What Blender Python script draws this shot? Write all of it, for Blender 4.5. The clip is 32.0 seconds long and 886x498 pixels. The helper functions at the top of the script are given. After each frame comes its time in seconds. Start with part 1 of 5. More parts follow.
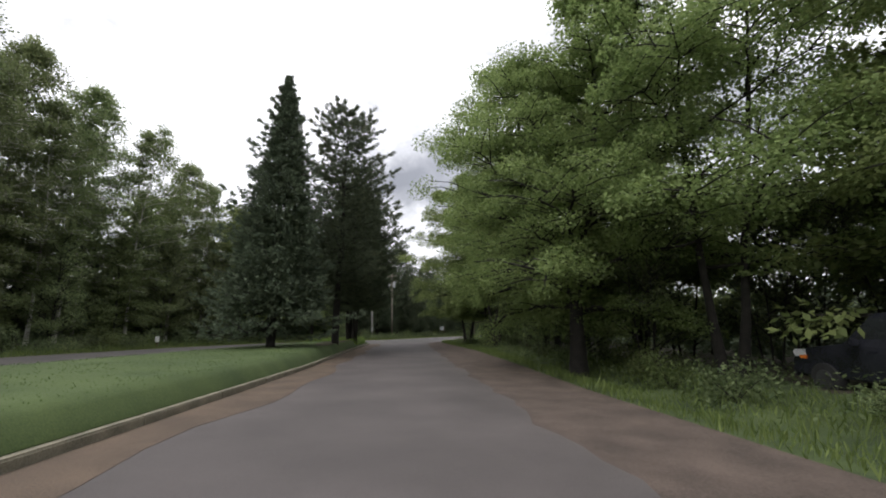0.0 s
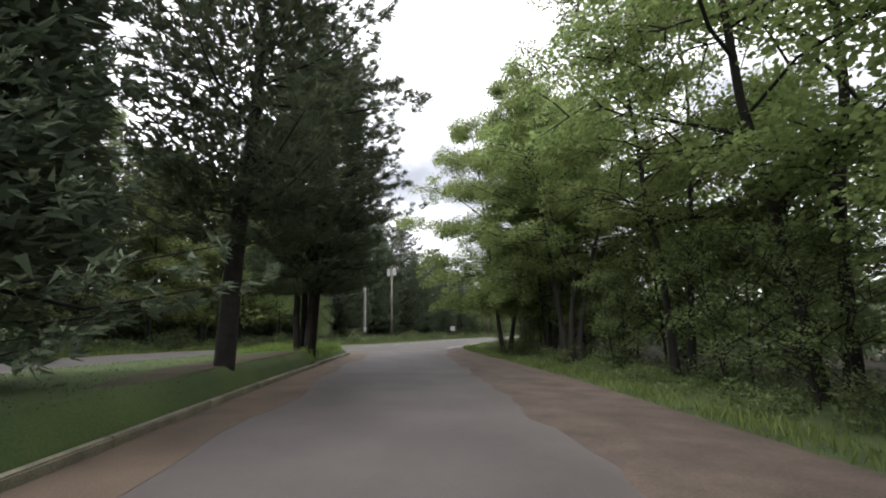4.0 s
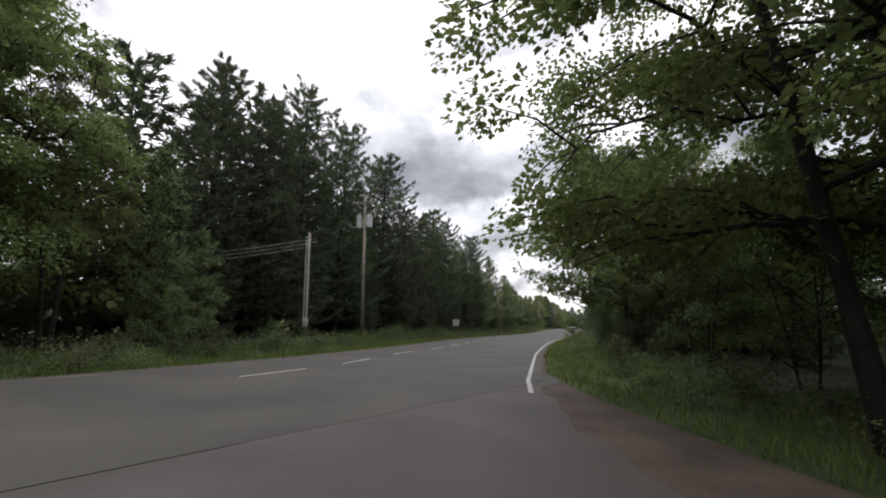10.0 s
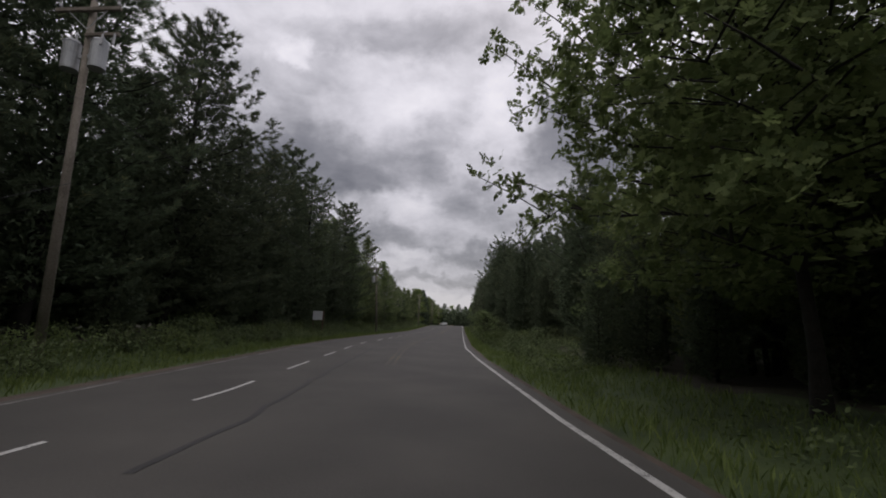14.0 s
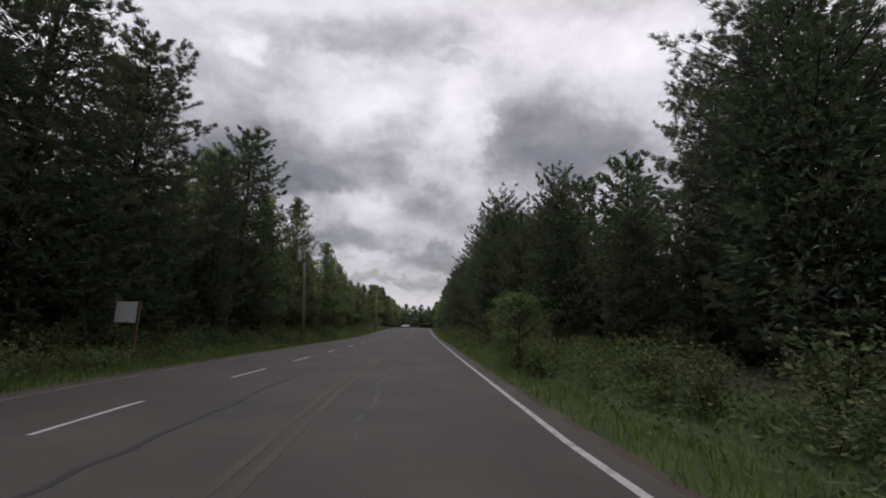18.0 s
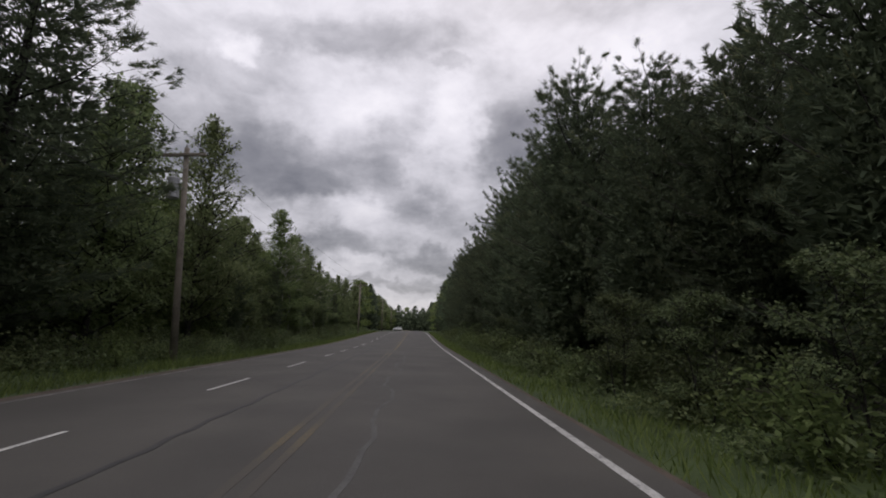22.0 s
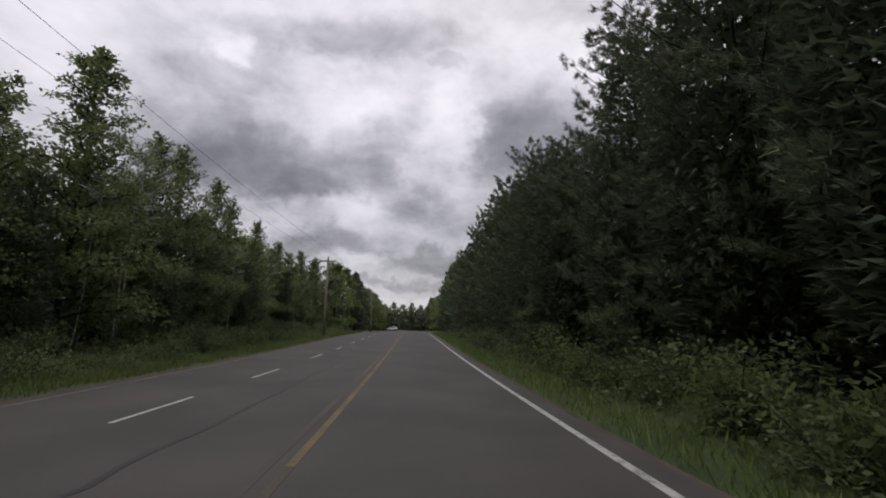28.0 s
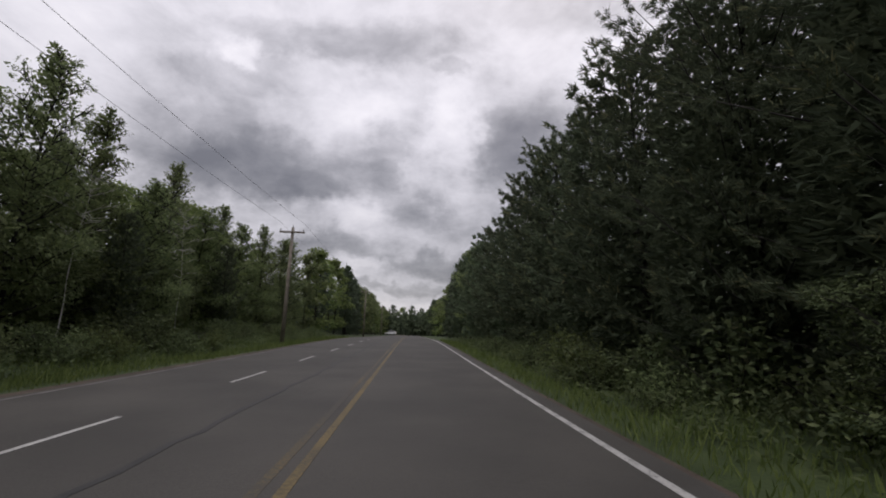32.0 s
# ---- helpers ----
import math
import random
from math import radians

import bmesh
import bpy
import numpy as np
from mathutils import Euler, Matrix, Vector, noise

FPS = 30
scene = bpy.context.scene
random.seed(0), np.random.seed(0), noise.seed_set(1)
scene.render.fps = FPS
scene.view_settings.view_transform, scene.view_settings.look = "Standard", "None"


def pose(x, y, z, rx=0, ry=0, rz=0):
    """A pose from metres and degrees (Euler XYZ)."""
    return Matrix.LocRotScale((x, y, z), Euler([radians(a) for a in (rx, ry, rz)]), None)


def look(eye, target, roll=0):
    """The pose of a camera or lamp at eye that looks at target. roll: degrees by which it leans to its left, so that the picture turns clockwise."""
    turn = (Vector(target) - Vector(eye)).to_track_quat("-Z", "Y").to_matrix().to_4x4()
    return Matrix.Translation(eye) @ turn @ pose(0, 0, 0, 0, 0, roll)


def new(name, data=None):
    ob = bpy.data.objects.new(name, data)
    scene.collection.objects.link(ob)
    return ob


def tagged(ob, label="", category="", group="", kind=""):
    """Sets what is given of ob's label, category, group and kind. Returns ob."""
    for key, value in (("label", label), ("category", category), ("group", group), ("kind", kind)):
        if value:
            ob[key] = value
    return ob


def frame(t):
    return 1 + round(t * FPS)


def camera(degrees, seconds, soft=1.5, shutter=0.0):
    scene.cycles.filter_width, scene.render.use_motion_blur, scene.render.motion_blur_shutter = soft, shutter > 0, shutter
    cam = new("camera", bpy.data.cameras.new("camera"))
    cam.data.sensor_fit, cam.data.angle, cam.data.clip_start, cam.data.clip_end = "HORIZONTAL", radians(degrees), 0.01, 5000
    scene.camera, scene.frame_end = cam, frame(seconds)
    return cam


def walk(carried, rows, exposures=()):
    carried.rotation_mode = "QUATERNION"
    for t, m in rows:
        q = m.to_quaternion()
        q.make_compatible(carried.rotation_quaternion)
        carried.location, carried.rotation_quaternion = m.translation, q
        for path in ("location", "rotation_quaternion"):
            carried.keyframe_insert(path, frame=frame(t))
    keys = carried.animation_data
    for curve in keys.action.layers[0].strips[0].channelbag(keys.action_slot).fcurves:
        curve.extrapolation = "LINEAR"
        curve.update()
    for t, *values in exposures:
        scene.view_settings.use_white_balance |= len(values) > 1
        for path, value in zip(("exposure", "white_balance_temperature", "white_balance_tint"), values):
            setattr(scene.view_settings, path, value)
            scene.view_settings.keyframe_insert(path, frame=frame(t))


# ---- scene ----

# ---- camera and its way ----


def rise(y):
    """Height of the road: level, then a gentle climb."""
    t = min(max((y - 50.0) / 60.0, 0.0), 1.0)
    return 0.85 * t * t * (3 - 2 * t)


cam = camera(91.4, 32.0, soft=1.9)
# seconds, x, y, yaw, pitch, roll
PATH = [
    (0.0, 23.48, -68.57, 21.05, 10.60, 0.38), (0.5, 22.59, -66.67, 21.25, 10.54, 0.61), (1.0, 21.69, -64.80, 21.43, 10.65, 0.69),
    (1.5, 20.86, -63.07, 21.46, 10.69, 0.97), (2.0, 20.02, -61.31, 21.41, 10.78, 1.04), (2.5, 19.09, -59.42, 21.59, 10.69, 1.25),
    (4.5, 15.73, -52.82, 21.44, 10.64, 0.46), (5.0, 14.92, -51.16, 21.57, 10.60, 0.83), (5.5, 14.11, -49.50, 21.49, 10.57, 0.82),
    (6.0, 13.30, -47.84, 21.54, 10.45, 0.48), (6.5, 12.54, -46.25, 21.52, 10.47, 1.12), (7.0, 11.60, -44.33, 21.78, 10.60, 1.40),
    (7.5, 10.71, -42.47, 21.62, 10.72, 1.65), (8.0, 9.81, -40.60, 21.43, 10.81, 1.64), (8.5, 9.02, -38.94, 21.05, 10.47, 1.43),
    (9.0, 8.11, -37.03, 20.75, 10.48, 1.14), (9.5, 7.20, -35.09, 20.41, 10.36, 1.06), (10.0, 6.32, -33.18, 19.65, 9.95, 1.45),
    (10.5, 5.48, -31.24, 18.29, 9.91, 1.65), (11.0, 4.64, -29.06, 16.02, 9.83, 1.89), (11.5, 3.97, -27.16, 13.95, 9.87, 1.78),
    (12.0, 3.38, -25.19, 11.26, 9.61, 1.77), (12.5, 2.93, -23.50, 9.18, 9.71, 1.95), (13.0, 2.51, -21.51, 6.71, 9.53, 2.02),
    (13.5, 2.18, -19.70, 4.81, 9.73, 2.03), (14.0, 1.89, -17.69, 2.83, 9.90, 2.40), (14.5, 1.61, -15.12, 1.01, 9.72, 1.67),
    (15.0, 1.40, -12.40, -0.87, 9.82, 1.60), (15.5, 1.25, -9.79, -2.18, 10.02, 1.69), (17.5, 0.51, 0.00, -2.52, 10.37, 1.24),
    (18.0, 0.44, 2.65, -2.52, 10.28, 1.21), (18.5, 0.41, 4.84, -2.54, 10.37, 1.10), (19.0, 0.36, 7.27, -2.80, 10.29, 0.92),
    (19.5, 0.32, 9.43, -2.95, 10.42, 0.59), (20.0, 0.25, 11.91, -3.19, 10.46, 0.36), (20.5, 0.20, 13.99, -3.30, 10.32, 0.33),
    (21.0, 0.15, 16.42, -3.35, 10.43, 0.40), (21.5, 0.13, 18.54, -3.29, 10.50, 0.77), (22.0, 0.11, 20.86, -3.42, 10.67, 1.07),
    (22.5, 0.11, 22.89, -3.45, 10.68, 1.37), (23.0, 0.10, 25.17, -3.56, 10.86, 1.50), (23.5, 0.10, 27.16, -3.58, 10.72, 1.45),
    (24.0, 0.11, 29.19, -3.60, 10.70, 1.87), (24.5, 0.10, 31.04, -3.57, 10.87, 1.69), (25.0, 0.08, 33.11, -3.72, 10.86, 1.60),
    (25.5, 0.06, 35.09, -3.73, 10.87, 1.75), (27.5, -0.02, 43.24, -4.10, 10.81, 0.51), (28.0, -0.05, 45.43, -3.92, 10.62, 0.65),
    (28.5, -0.08, 47.26, -3.93, 10.81, 1.01), (29.0, -0.12, 49.28, -3.81, 10.74, 0.97), (29.5, -0.14, 51.04, -3.82, 10.79, 1.13),
    (30.0, -0.15, 52.96, -3.77, 10.79, 1.21), (30.5, -0.16, 54.58, -3.70, 10.78, 1.54), (31.0, -0.19, 56.32, -3.69, 11.02, 1.39),
    (31.5, -0.20, 58.09, -3.71, 11.19, 1.64), (32.0, -0.22, 59.76, -3.76, 11.28, 1.62),
]
EYE = 1.31


def carried_pose(x, y, yaw, pitch, roll):
    a, p = radians(yaw), radians(pitch)
    eye = Vector((x, y, EYE + rise(y)))
    return look(eye, eye + Vector((-math.sin(a) * math.cos(p), math.cos(a) * math.cos(p), math.sin(p))), roll)


walk(cam, [(t, carried_pose(*r)) for t, *r in PATH],
     exposures=[(0.0, 0.98, 6500, 10), (2.5, 1.38, 6500, 10), (5.0, 1.8, 6500, 10), (7.0, 1.62, 6500, 10), (8.5, 1.45, 6500, 10), (10.0, 0.75, 6500, 10), (11.5, 0.4, 6500, 12), (13.0, 0.06, 6500, 15), (14.5, -0.36, 6500, 15), (15.5, -0.36, 6500, 15), (18.0, -0.16, 6500, 15), (25.0, -0.15, 6500, 15), (32.0, -0.15, 6500, 15)])

# ---- world, sun ----
world = bpy.data.worlds.new("overcast_sky")
scene.world = world
world.use_nodes = True
wn, wl = world.node_tree.nodes, world.node_tree.links
wn.clear()


def wnode(kind, **values):
    n = wn.new(kind)
    for k, v in values.items():
        n.inputs[k].default_value = v
    return n


w_out = wn.new("ShaderNodeOutputWorld")
w_bg = wn.new("ShaderNodeBackground")
w_tc = wn.new("ShaderNodeTexCoord")
w_sep = wn.new("ShaderNodeSeparateXYZ")
wl.new(w_tc.outputs["Generated"], w_sep.inputs[0])
w_up = wn.new("ShaderNodeMath"); w_up.operation = "MAXIMUM"; w_up.inputs[1].default_value = 0.0
wl.new(w_sep.outputs["Z"], w_up.inputs[0])
w_add = wn.new("ShaderNodeMath"); w_add.operation = "ADD"; w_add.inputs[1].default_value = 0.38
wl.new(w_up.outputs[0], w_add.inputs[0])
w_div = wn.new("ShaderNodeVectorMath"); w_div.operation = "DIVIDE"
w_comb = wn.new("ShaderNodeCombineXYZ")
for k in range(3):
    wl.new(w_add.outputs[0], w_comb.inputs[k])
wl.new(w_tc.outputs["Generated"], w_div.inputs[0])
wl.new(w_comb.outputs[0], w_div.inputs[1])
w_map = wn.new("ShaderNodeMapping")
w_map.inputs["Location"].default_value = (3.1, 1.7, 0.0)
wl.new(w_div.outputs[0], w_map.inputs[0])
w_big = wnode("ShaderNodeTexNoise", Scale=1.35, Detail=12.0, Roughness=0.57, Distortion=0.15)
w_fine = wnode("ShaderNodeTexNoise", Scale=6.5, Detail=10.0, Roughness=0.62, Distortion=0.3)
for n in (w_big, w_fine):
    wl.new(w_map.outputs[0], n.inputs["Vector"])
w_mixf = wn.new("ShaderNodeMath"); w_mixf.operation = "MULTIPLY_ADD"
w_mixf.inputs[1].default_value = 0.24
wl.new(w_fine.outputs[0], w_mixf.inputs[0])
w_bigs = wn.new("ShaderNodeMath"); w_bigs.operation = "MULTIPLY"; w_bigs.inputs[1].default_value = 0.76
wl.new(w_big.outputs[0], w_bigs.inputs[0])
wl.new(w_bigs.outputs[0], w_mixf.inputs[2])
# the overcast's own clouds, laid out ahead by slope: across, up, half width, half height, depth of grey
CLOUDS = [
    (0.34, 0.465, 0.22, 0.13, 0.50), (-0.38, 0.375, 0.25, 0.10, 0.38), (-0.33, 0.33, 0.14, 0.05, 0.16), (-0.55, 0.47, 0.20, 0.13, 0.20),
    (-0.22, 0.735, 0.36, 0.06, 0.26), (-0.50, 0.62, 0.22, 0.06, 0.16), (-0.005, 0.275, 0.075, 0.06, 0.24), (-0.085, 0.40, 0.065, 0.10, 0.24),
    (-0.21, 0.19, 0.14, 0.04, 0.40), (0.05, 0.155, 0.16, 0.03, 0.34), (-0.05, 0.105, 0.30, 0.016, 0.30), (0.07, 0.67, 0.05, 0.022, 0.22),
    (0.085, 0.50, 0.075, 0.17, -0.26), (-0.46, 0.69, 0.06, 0.04, -0.26), (-0.13, 0.56, 0.11, 0.06, -0.18), (0.35, 0.74, 0.28, 0.09, -0.16),
    (-0.11, 0.155, 0.045, 0.016, -0.26), (-0.03, 0.05, 0.22, 0.022, -0.22), (-0.18, 0.28, 0.10, 0.035, -0.18)]


def wmath(op, a, b, c=None):
    n = wn.new("ShaderNodeMath")
    n.operation = op
    for k, v in enumerate((a, b, c)):
        if v is None:
            continue
        if isinstance(v, (int, float)):
            n.inputs[k].default_value = v
        else:
            wl.new(v, n.inputs[k])
    return n.outputs[0]


def wvec(op, a, b):
    n = wn.new("ShaderNodeVectorMath")
    n.operation = op
    wl.new(a, n.inputs[0])
    if isinstance(b, tuple):
        n.inputs[1].default_value = b
    else:
        wl.new(b, n.inputs[1])
    return n


w_fwd = wmath("MAXIMUM", w_sep.outputs["Y"], 0.12)
w_slope = wn.new("ShaderNodeCombineXYZ")
wl.new(wmath("DIVIDE", w_sep.outputs["X"], w_fwd), w_slope.inputs[0])
wl.new(wmath("DIVIDE", w_sep.outputs["Z"], w_fwd), w_slope.inputs[1])
w_at = w_slope.outputs[0]
for scale, amount in ((5.0, 0.20), (17.0, 0.09), (48.0, 0.032)):
    w_warp = wnode("ShaderNodeTexNoise", Scale=scale, Detail=5.0, Roughness=0.55)
    wl.new(w_slope.outputs[0], w_warp.inputs["Vector"])
    w_off = wvec("SUBTRACT", w_warp.outputs["Color"], (0.5, 0.5, 0.5))
    w_at = wvec("ADD", w_at, wvec("MULTIPLY", w_off.outputs[0], (amount, amount * 0.7, 0.0)).outputs[0]).outputs[0]
w_total = wmath("MULTIPLY_ADD", w_mixf.outputs[0], -2.5, 1.57)
for cu, cv, su, sv, deep in CLOUDS:
    w_rel = wvec("MULTIPLY", wvec("SUBTRACT", w_at, (cu, cv, 0.0)).outputs[0], (1 / su, 1 / sv, 0.0))
    w_len = wn.new("ShaderNodeVectorMath")
    w_len.operation = "LENGTH"
    wl.new(w_rel.outputs[0], w_len.inputs[0])
    w_soft = wn.new("ShaderNodeMapRange")
    w_soft.interpolation_type = "SMOOTHSTEP"
    for slot, v in (("From Min", 1.4), ("From Max", 0.35), ("To Min", 0.0), ("To Max", deep)):
        w_soft.inputs[slot].default_value = v
    wl.new(w_len.outputs["Value"], w_soft.inputs["Value"])
    w_total = wmath("ADD", w_total, w_soft.outputs["Result"])
w_ramp = wn.new("ShaderNodeValToRGB")
w_ramp.color_ramp.elements[0].position, w_ramp.color_ramp.elements[0].color = 0.0, (0.86, 0.85, 0.87, 1)
w_ramp.color_ramp.elements[1].position, w_ramp.color_ramp.elements[1].color = 1.0, (0.17, 0.168, 0.177, 1)
for at, grey in ((0.22, 0.72), (0.40, 0.57), (0.58, 0.40), (0.78, 0.26)):
    w_ramp.color_ramp.elements.new(at).color = (grey, grey * 0.99, grey * 1.03, 1)
wl.new(w_total, w_ramp.inputs[0])
w_sky = wn.new("ShaderNodeTexSky")
w_sky.sky_type, w_sky.sun_disc = "NISHITA", False
w_sky.sun_elevation, w_sky.sun_rotation = radians(52), radians(20)
w_skys = wn.new("ShaderNodeVectorMath"); w_skys.operation = "SCALE"; w_skys.inputs["Scale"].default_value = 0.012
wl.new(w_sky.outputs[0], w_skys.inputs[0])
w_sum = wn.new("ShaderNodeVectorMath"); w_sum.operation = "ADD"
wl.new(w_ramp.outputs[0], w_sum.inputs[0])
wl.new(w_skys.outputs[0], w_sum.inputs[1])
w_grad = wn.new("ShaderNodeMapRange")
w_grad.interpolation_type = "SMOOTHSTEP"
for slot, v in (("From Min", 0.0), ("From Max", 0.55), ("To Min", 0.64), ("To Max", 1.0)):
    w_grad.inputs[slot].default_value = v
wl.new(w_up.outputs[0], w_grad.inputs["Value"])
w_shade = wn.new("ShaderNodeVectorMath"); w_shade.operation = "SCALE"
wl.new(w_sum.outputs[0], w_shade.inputs[0])
wl.new(w_grad.outputs["Result"], w_shade.inputs["Scale"])
wl.new(w_shade.outputs[0], w_bg.inputs["Color"])
w_bg.inputs["Strength"].default_value = 1.15
wl.new(w_bg.outputs[0], w_out.inputs[0])

sun_data = bpy.data.lights.new("sun", "SUN")
sun_data.energy, sun_data.angle, sun_data.color = 0.8, radians(25), (1.0, 0.97, 0.92)
sun = new("sun", sun_data)
sun.matrix_world = pose(0, 0, 60, 38, 0, -20)


# ---- materials ----
def surface(name, dark, light, rough=0.85, scale=3.0, fine=60.0, bump=0.25, metal=0.0, spread=(0.35, 0.65), third=None, coords="Position"):
    """Two scales of noise between a dark and a light colour, with fine relief."""
    m = bpy.data.materials.new(name)
    m.use_nodes = True
    n, l = m.node_tree.nodes, m.node_tree.links
    p = n["Principled BSDF"]
    p.inputs["Roughness"].default_value, p.inputs["Metallic"].default_value = rough, metal
    if coords == "Position":
        src = n.new("ShaderNodeNewGeometry").outputs["Position"]
    else:
        src = n.new("ShaderNodeTexCoord").outputs["Object"]
    a, b = n.new("ShaderNodeTexNoise"), n.new("ShaderNodeTexNoise")
    a.inputs["Scale"].default_value, a.inputs["Detail"].default_value = scale, 5
    b.inputs["Scale"].default_value, b.inputs["Detail"].default_value = fine, 3
    l.new(src, a.inputs["Vector"]), l.new(src, b.inputs["Vector"])
    mix = n.new("ShaderNodeMath"); mix.operation = "MULTIPLY_ADD"; mix.inputs[1].default_value = 0.45
    half = n.new("ShaderNodeMath"); half.operation = "MULTIPLY"; half.inputs[1].default_value = 0.55
    l.new(a.outputs[0], half.inputs[0]), l.new(b.outputs[0], mix.inputs[0]), l.new(half.outputs[0], mix.inputs[2])
    ramp = n.new("ShaderNodeValToRGB")
    ramp.color_ramp.elements[0].position, ramp.color_ramp.elements[0].color = spread[0], (*dark, 1)
    ramp.color_ramp.elements[1].position, ramp.color_ramp.elements[1].color = spread[1], (*light, 1)
    if third:
        ramp.color_ramp.elements.new(0.5).color = (*third, 1)
    l.new(mix.outputs[0], ramp.inputs[0])
    l.new(ramp.outputs[0], p.inputs["Base Color"])
    if bump:
        bn = n.new("ShaderNodeBump")
        bn.inputs["Strength"].default_value, bn.inputs["Distance"].default_value = bump, 0.02
        l.new(b.outputs[0], bn.inputs["Height"]), l.new(bn.outputs[0], p.inputs["Normal"])
    return m


def leaf_material(name, dark, light, through_light=0.3, gloss=0.25):
    """Leaves: each one its own tint, some light passing through."""
    m = bpy.data.materials.new(name)
    m.use_nodes = True
    n, l = m.node_tree.nodes, m.node_tree.links
    n.clear()
    out, geo, info = n.new("ShaderNodeOutputMaterial"), n.new("ShaderNodeNewGeometry"), n.new("ShaderNodeObjectInfo")
    ramp = n.new("ShaderNodeValToRGB")
    ramp.color_ramp.elements[0].color, ramp.color_ramp.elements[1].color = (*dark, 1), (*light, 1)
    l.new(geo.outputs["Random Per Island"], ramp.inputs[0])
    hue = n.new("ShaderNodeHueSaturation")
    hmul = n.new("ShaderNodeMath"); hmul.operation = "MULTIPLY_ADD"
    hmul.inputs[1].default_value, hmul.inputs[2].default_value = 0.022, 0.492
    vmul = n.new("ShaderNodeMath"); vmul.operation = "MULTIPLY_ADD"
    vmul.inputs[1].default_value, vmul.inputs[2].default_value = 0.36, 0.82
    l.new(info.outputs["Random"], hmul.inputs[0]), l.new(info.outputs["Random"], vmul.inputs[0])
    l.new(hmul.outputs[0], hue.inputs["Hue"]), l.new(vmul.outputs[0], hue.inputs["Value"]), l.new(ramp.outputs[0], hue.inputs["Color"])
    pr, tr, mx = n.new("ShaderNodeBsdfPrincipled"), n.new("ShaderNodeBsdfTranslucent"), n.new("ShaderNodeMixShader")
    pr.inputs["Roughness"].default_value, pr.inputs["Specular IOR Level"].default_value = 0.7, gloss
    l.new(hue.outputs[0], pr.inputs["Base Color"]), l.new(hue.outputs[0], tr.inputs["Color"])
    mx.inputs[0].default_value = through_light
    l.new(pr.outputs[0], mx.inputs[1]), l.new(tr.outputs[0], mx.inputs[2]), l.new(mx.outputs[0], out.inputs[0])
    return m


ASPHALT = surface("asphalt", (0.049, 0.0455, 0.0405), (0.086, 0.079, 0.070), 0.78, 0.45, 55, 0.35, spread=(0.38, 0.62), third=(0.065, 0.060, 0.0535))
SIDE_ASPHALT = surface("worn_asphalt", (0.058, 0.050, 0.048), (0.105, 0.090, 0.087), 0.76, 0.6, 70, 0.4, spread=(0.36, 0.64), third=(0.080, 0.069, 0.066))
GRAVEL = surface("gravel", (0.045, 0.034, 0.027), (0.125, 0.092, 0.074), 0.95, 1.3, 45, 0.8)
DIRT = surface("brown_dirt", (0.060, 0.044, 0.032), (0.130, 0.092, 0.064), 0.95, 1.1, 40, 0.6)
WHITE_LINE = surface("worn_white_paint", (0.10, 0.098, 0.095), (0.50, 0.49, 0.47), 0.75, 5, 40, 0.15, spread=(0.33, 0.52))
FAINT_LINE = surface("faint_white_paint", (0.060, 0.058, 0.054), (0.30, 0.29, 0.275), 0.8, 1.2, 40, 0.15, spread=(0.40, 0.62))
DASH_LINE = surface("fresh_white_paint", (0.22, 0.218, 0.21), (0.52, 0.51, 0.49), 0.7, 5, 40, 0.15, spread=(0.3, 0.5))
YELLOW_LINE = surface("worn_yellow_paint", (0.068, 0.060, 0.050), (0.165, 0.118, 0.048), 0.75, 0.35, 30, 0.15, spread=(0.47, 0.70), third=(0.078, 0.068, 0.052))
YELLOW_FRESH = surface("yellow_paint", (0.075, 0.064, 0.046), (0.21, 0.150, 0.055), 0.75, 0.8, 30, 0.15, spread=(0.36, 0.60))
TAR = surface("tar_seam", (0.022, 0.022, 0.022), (0.045, 0.043, 0.042), 0.7, 3, 40, 0.2)
PALE_CRACK = surface("pale_crack_fill", (0.066, 0.064, 0.062), (0.125, 0.122, 0.118), 0.9, 2, 30, 0.2)
CONCRETE = surface("kerb_concrete", (0.115, 0.105, 0.075), (0.27, 0.245, 0.18), 0.9, 2.5, 50, 0.4)
GRASS_SOIL = surface("grass_ground", (0.022, 0.040, 0.012), (0.075, 0.105, 0.030), 0.95, 0.9, 22, 0.8)
LAWN = surface("mown_lawn", (0.034, 0.060, 0.014), (0.075, 0.108, 0.030), 0.95, 0.7, 35, 0.7)
FOREST_SOIL = surface("forest_floor", (0.018, 0.016, 0.010), (0.060, 0.052, 0.030), 0.95, 1.2, 18, 0.9)
# dark brown that paints the pines' shade onto the lawn
PINE_SHADE = surface("brown_pine_shade", (0.030, 0.024, 0.015), (0.085, 0.075, 0.036), 0.95, 1.6, 25, 0.8)
BARK_DARK = surface("dark_bark", (0.009, 0.008, 0.007), (0.030, 0.026, 0.022), 0.95, 4, 30, 0.9, coords="Object")
BARK_BIRCH = surface("birch_bark", (0.10, 0.09, 0.08), (0.50, 0.48, 0.44), 0.8, 3, 14, 0.4, spread=(0.36, 0.5), coords="Object")
BARK_WHITE = surface("white_birch_bark", (0.13, 0.12, 0.11), (0.46, 0.445, 0.42), 0.8, 2, 9, 0.3, spread=(0.38, 0.46), coords="Object")
POLE_WOOD = surface("weathered_pole_wood", (0.12, 0.10, 0.08), (0.27, 0.24, 0.20), 0.9, 1.5, 30, 0.5, coords="Object")
GALVANISED = surface("grey_galvanised_metal", (0.30, 0.31, 0.32), (0.44, 0.45, 0.46), 0.55, 2, 30, 0.05, metal=0.3, coords="Object")
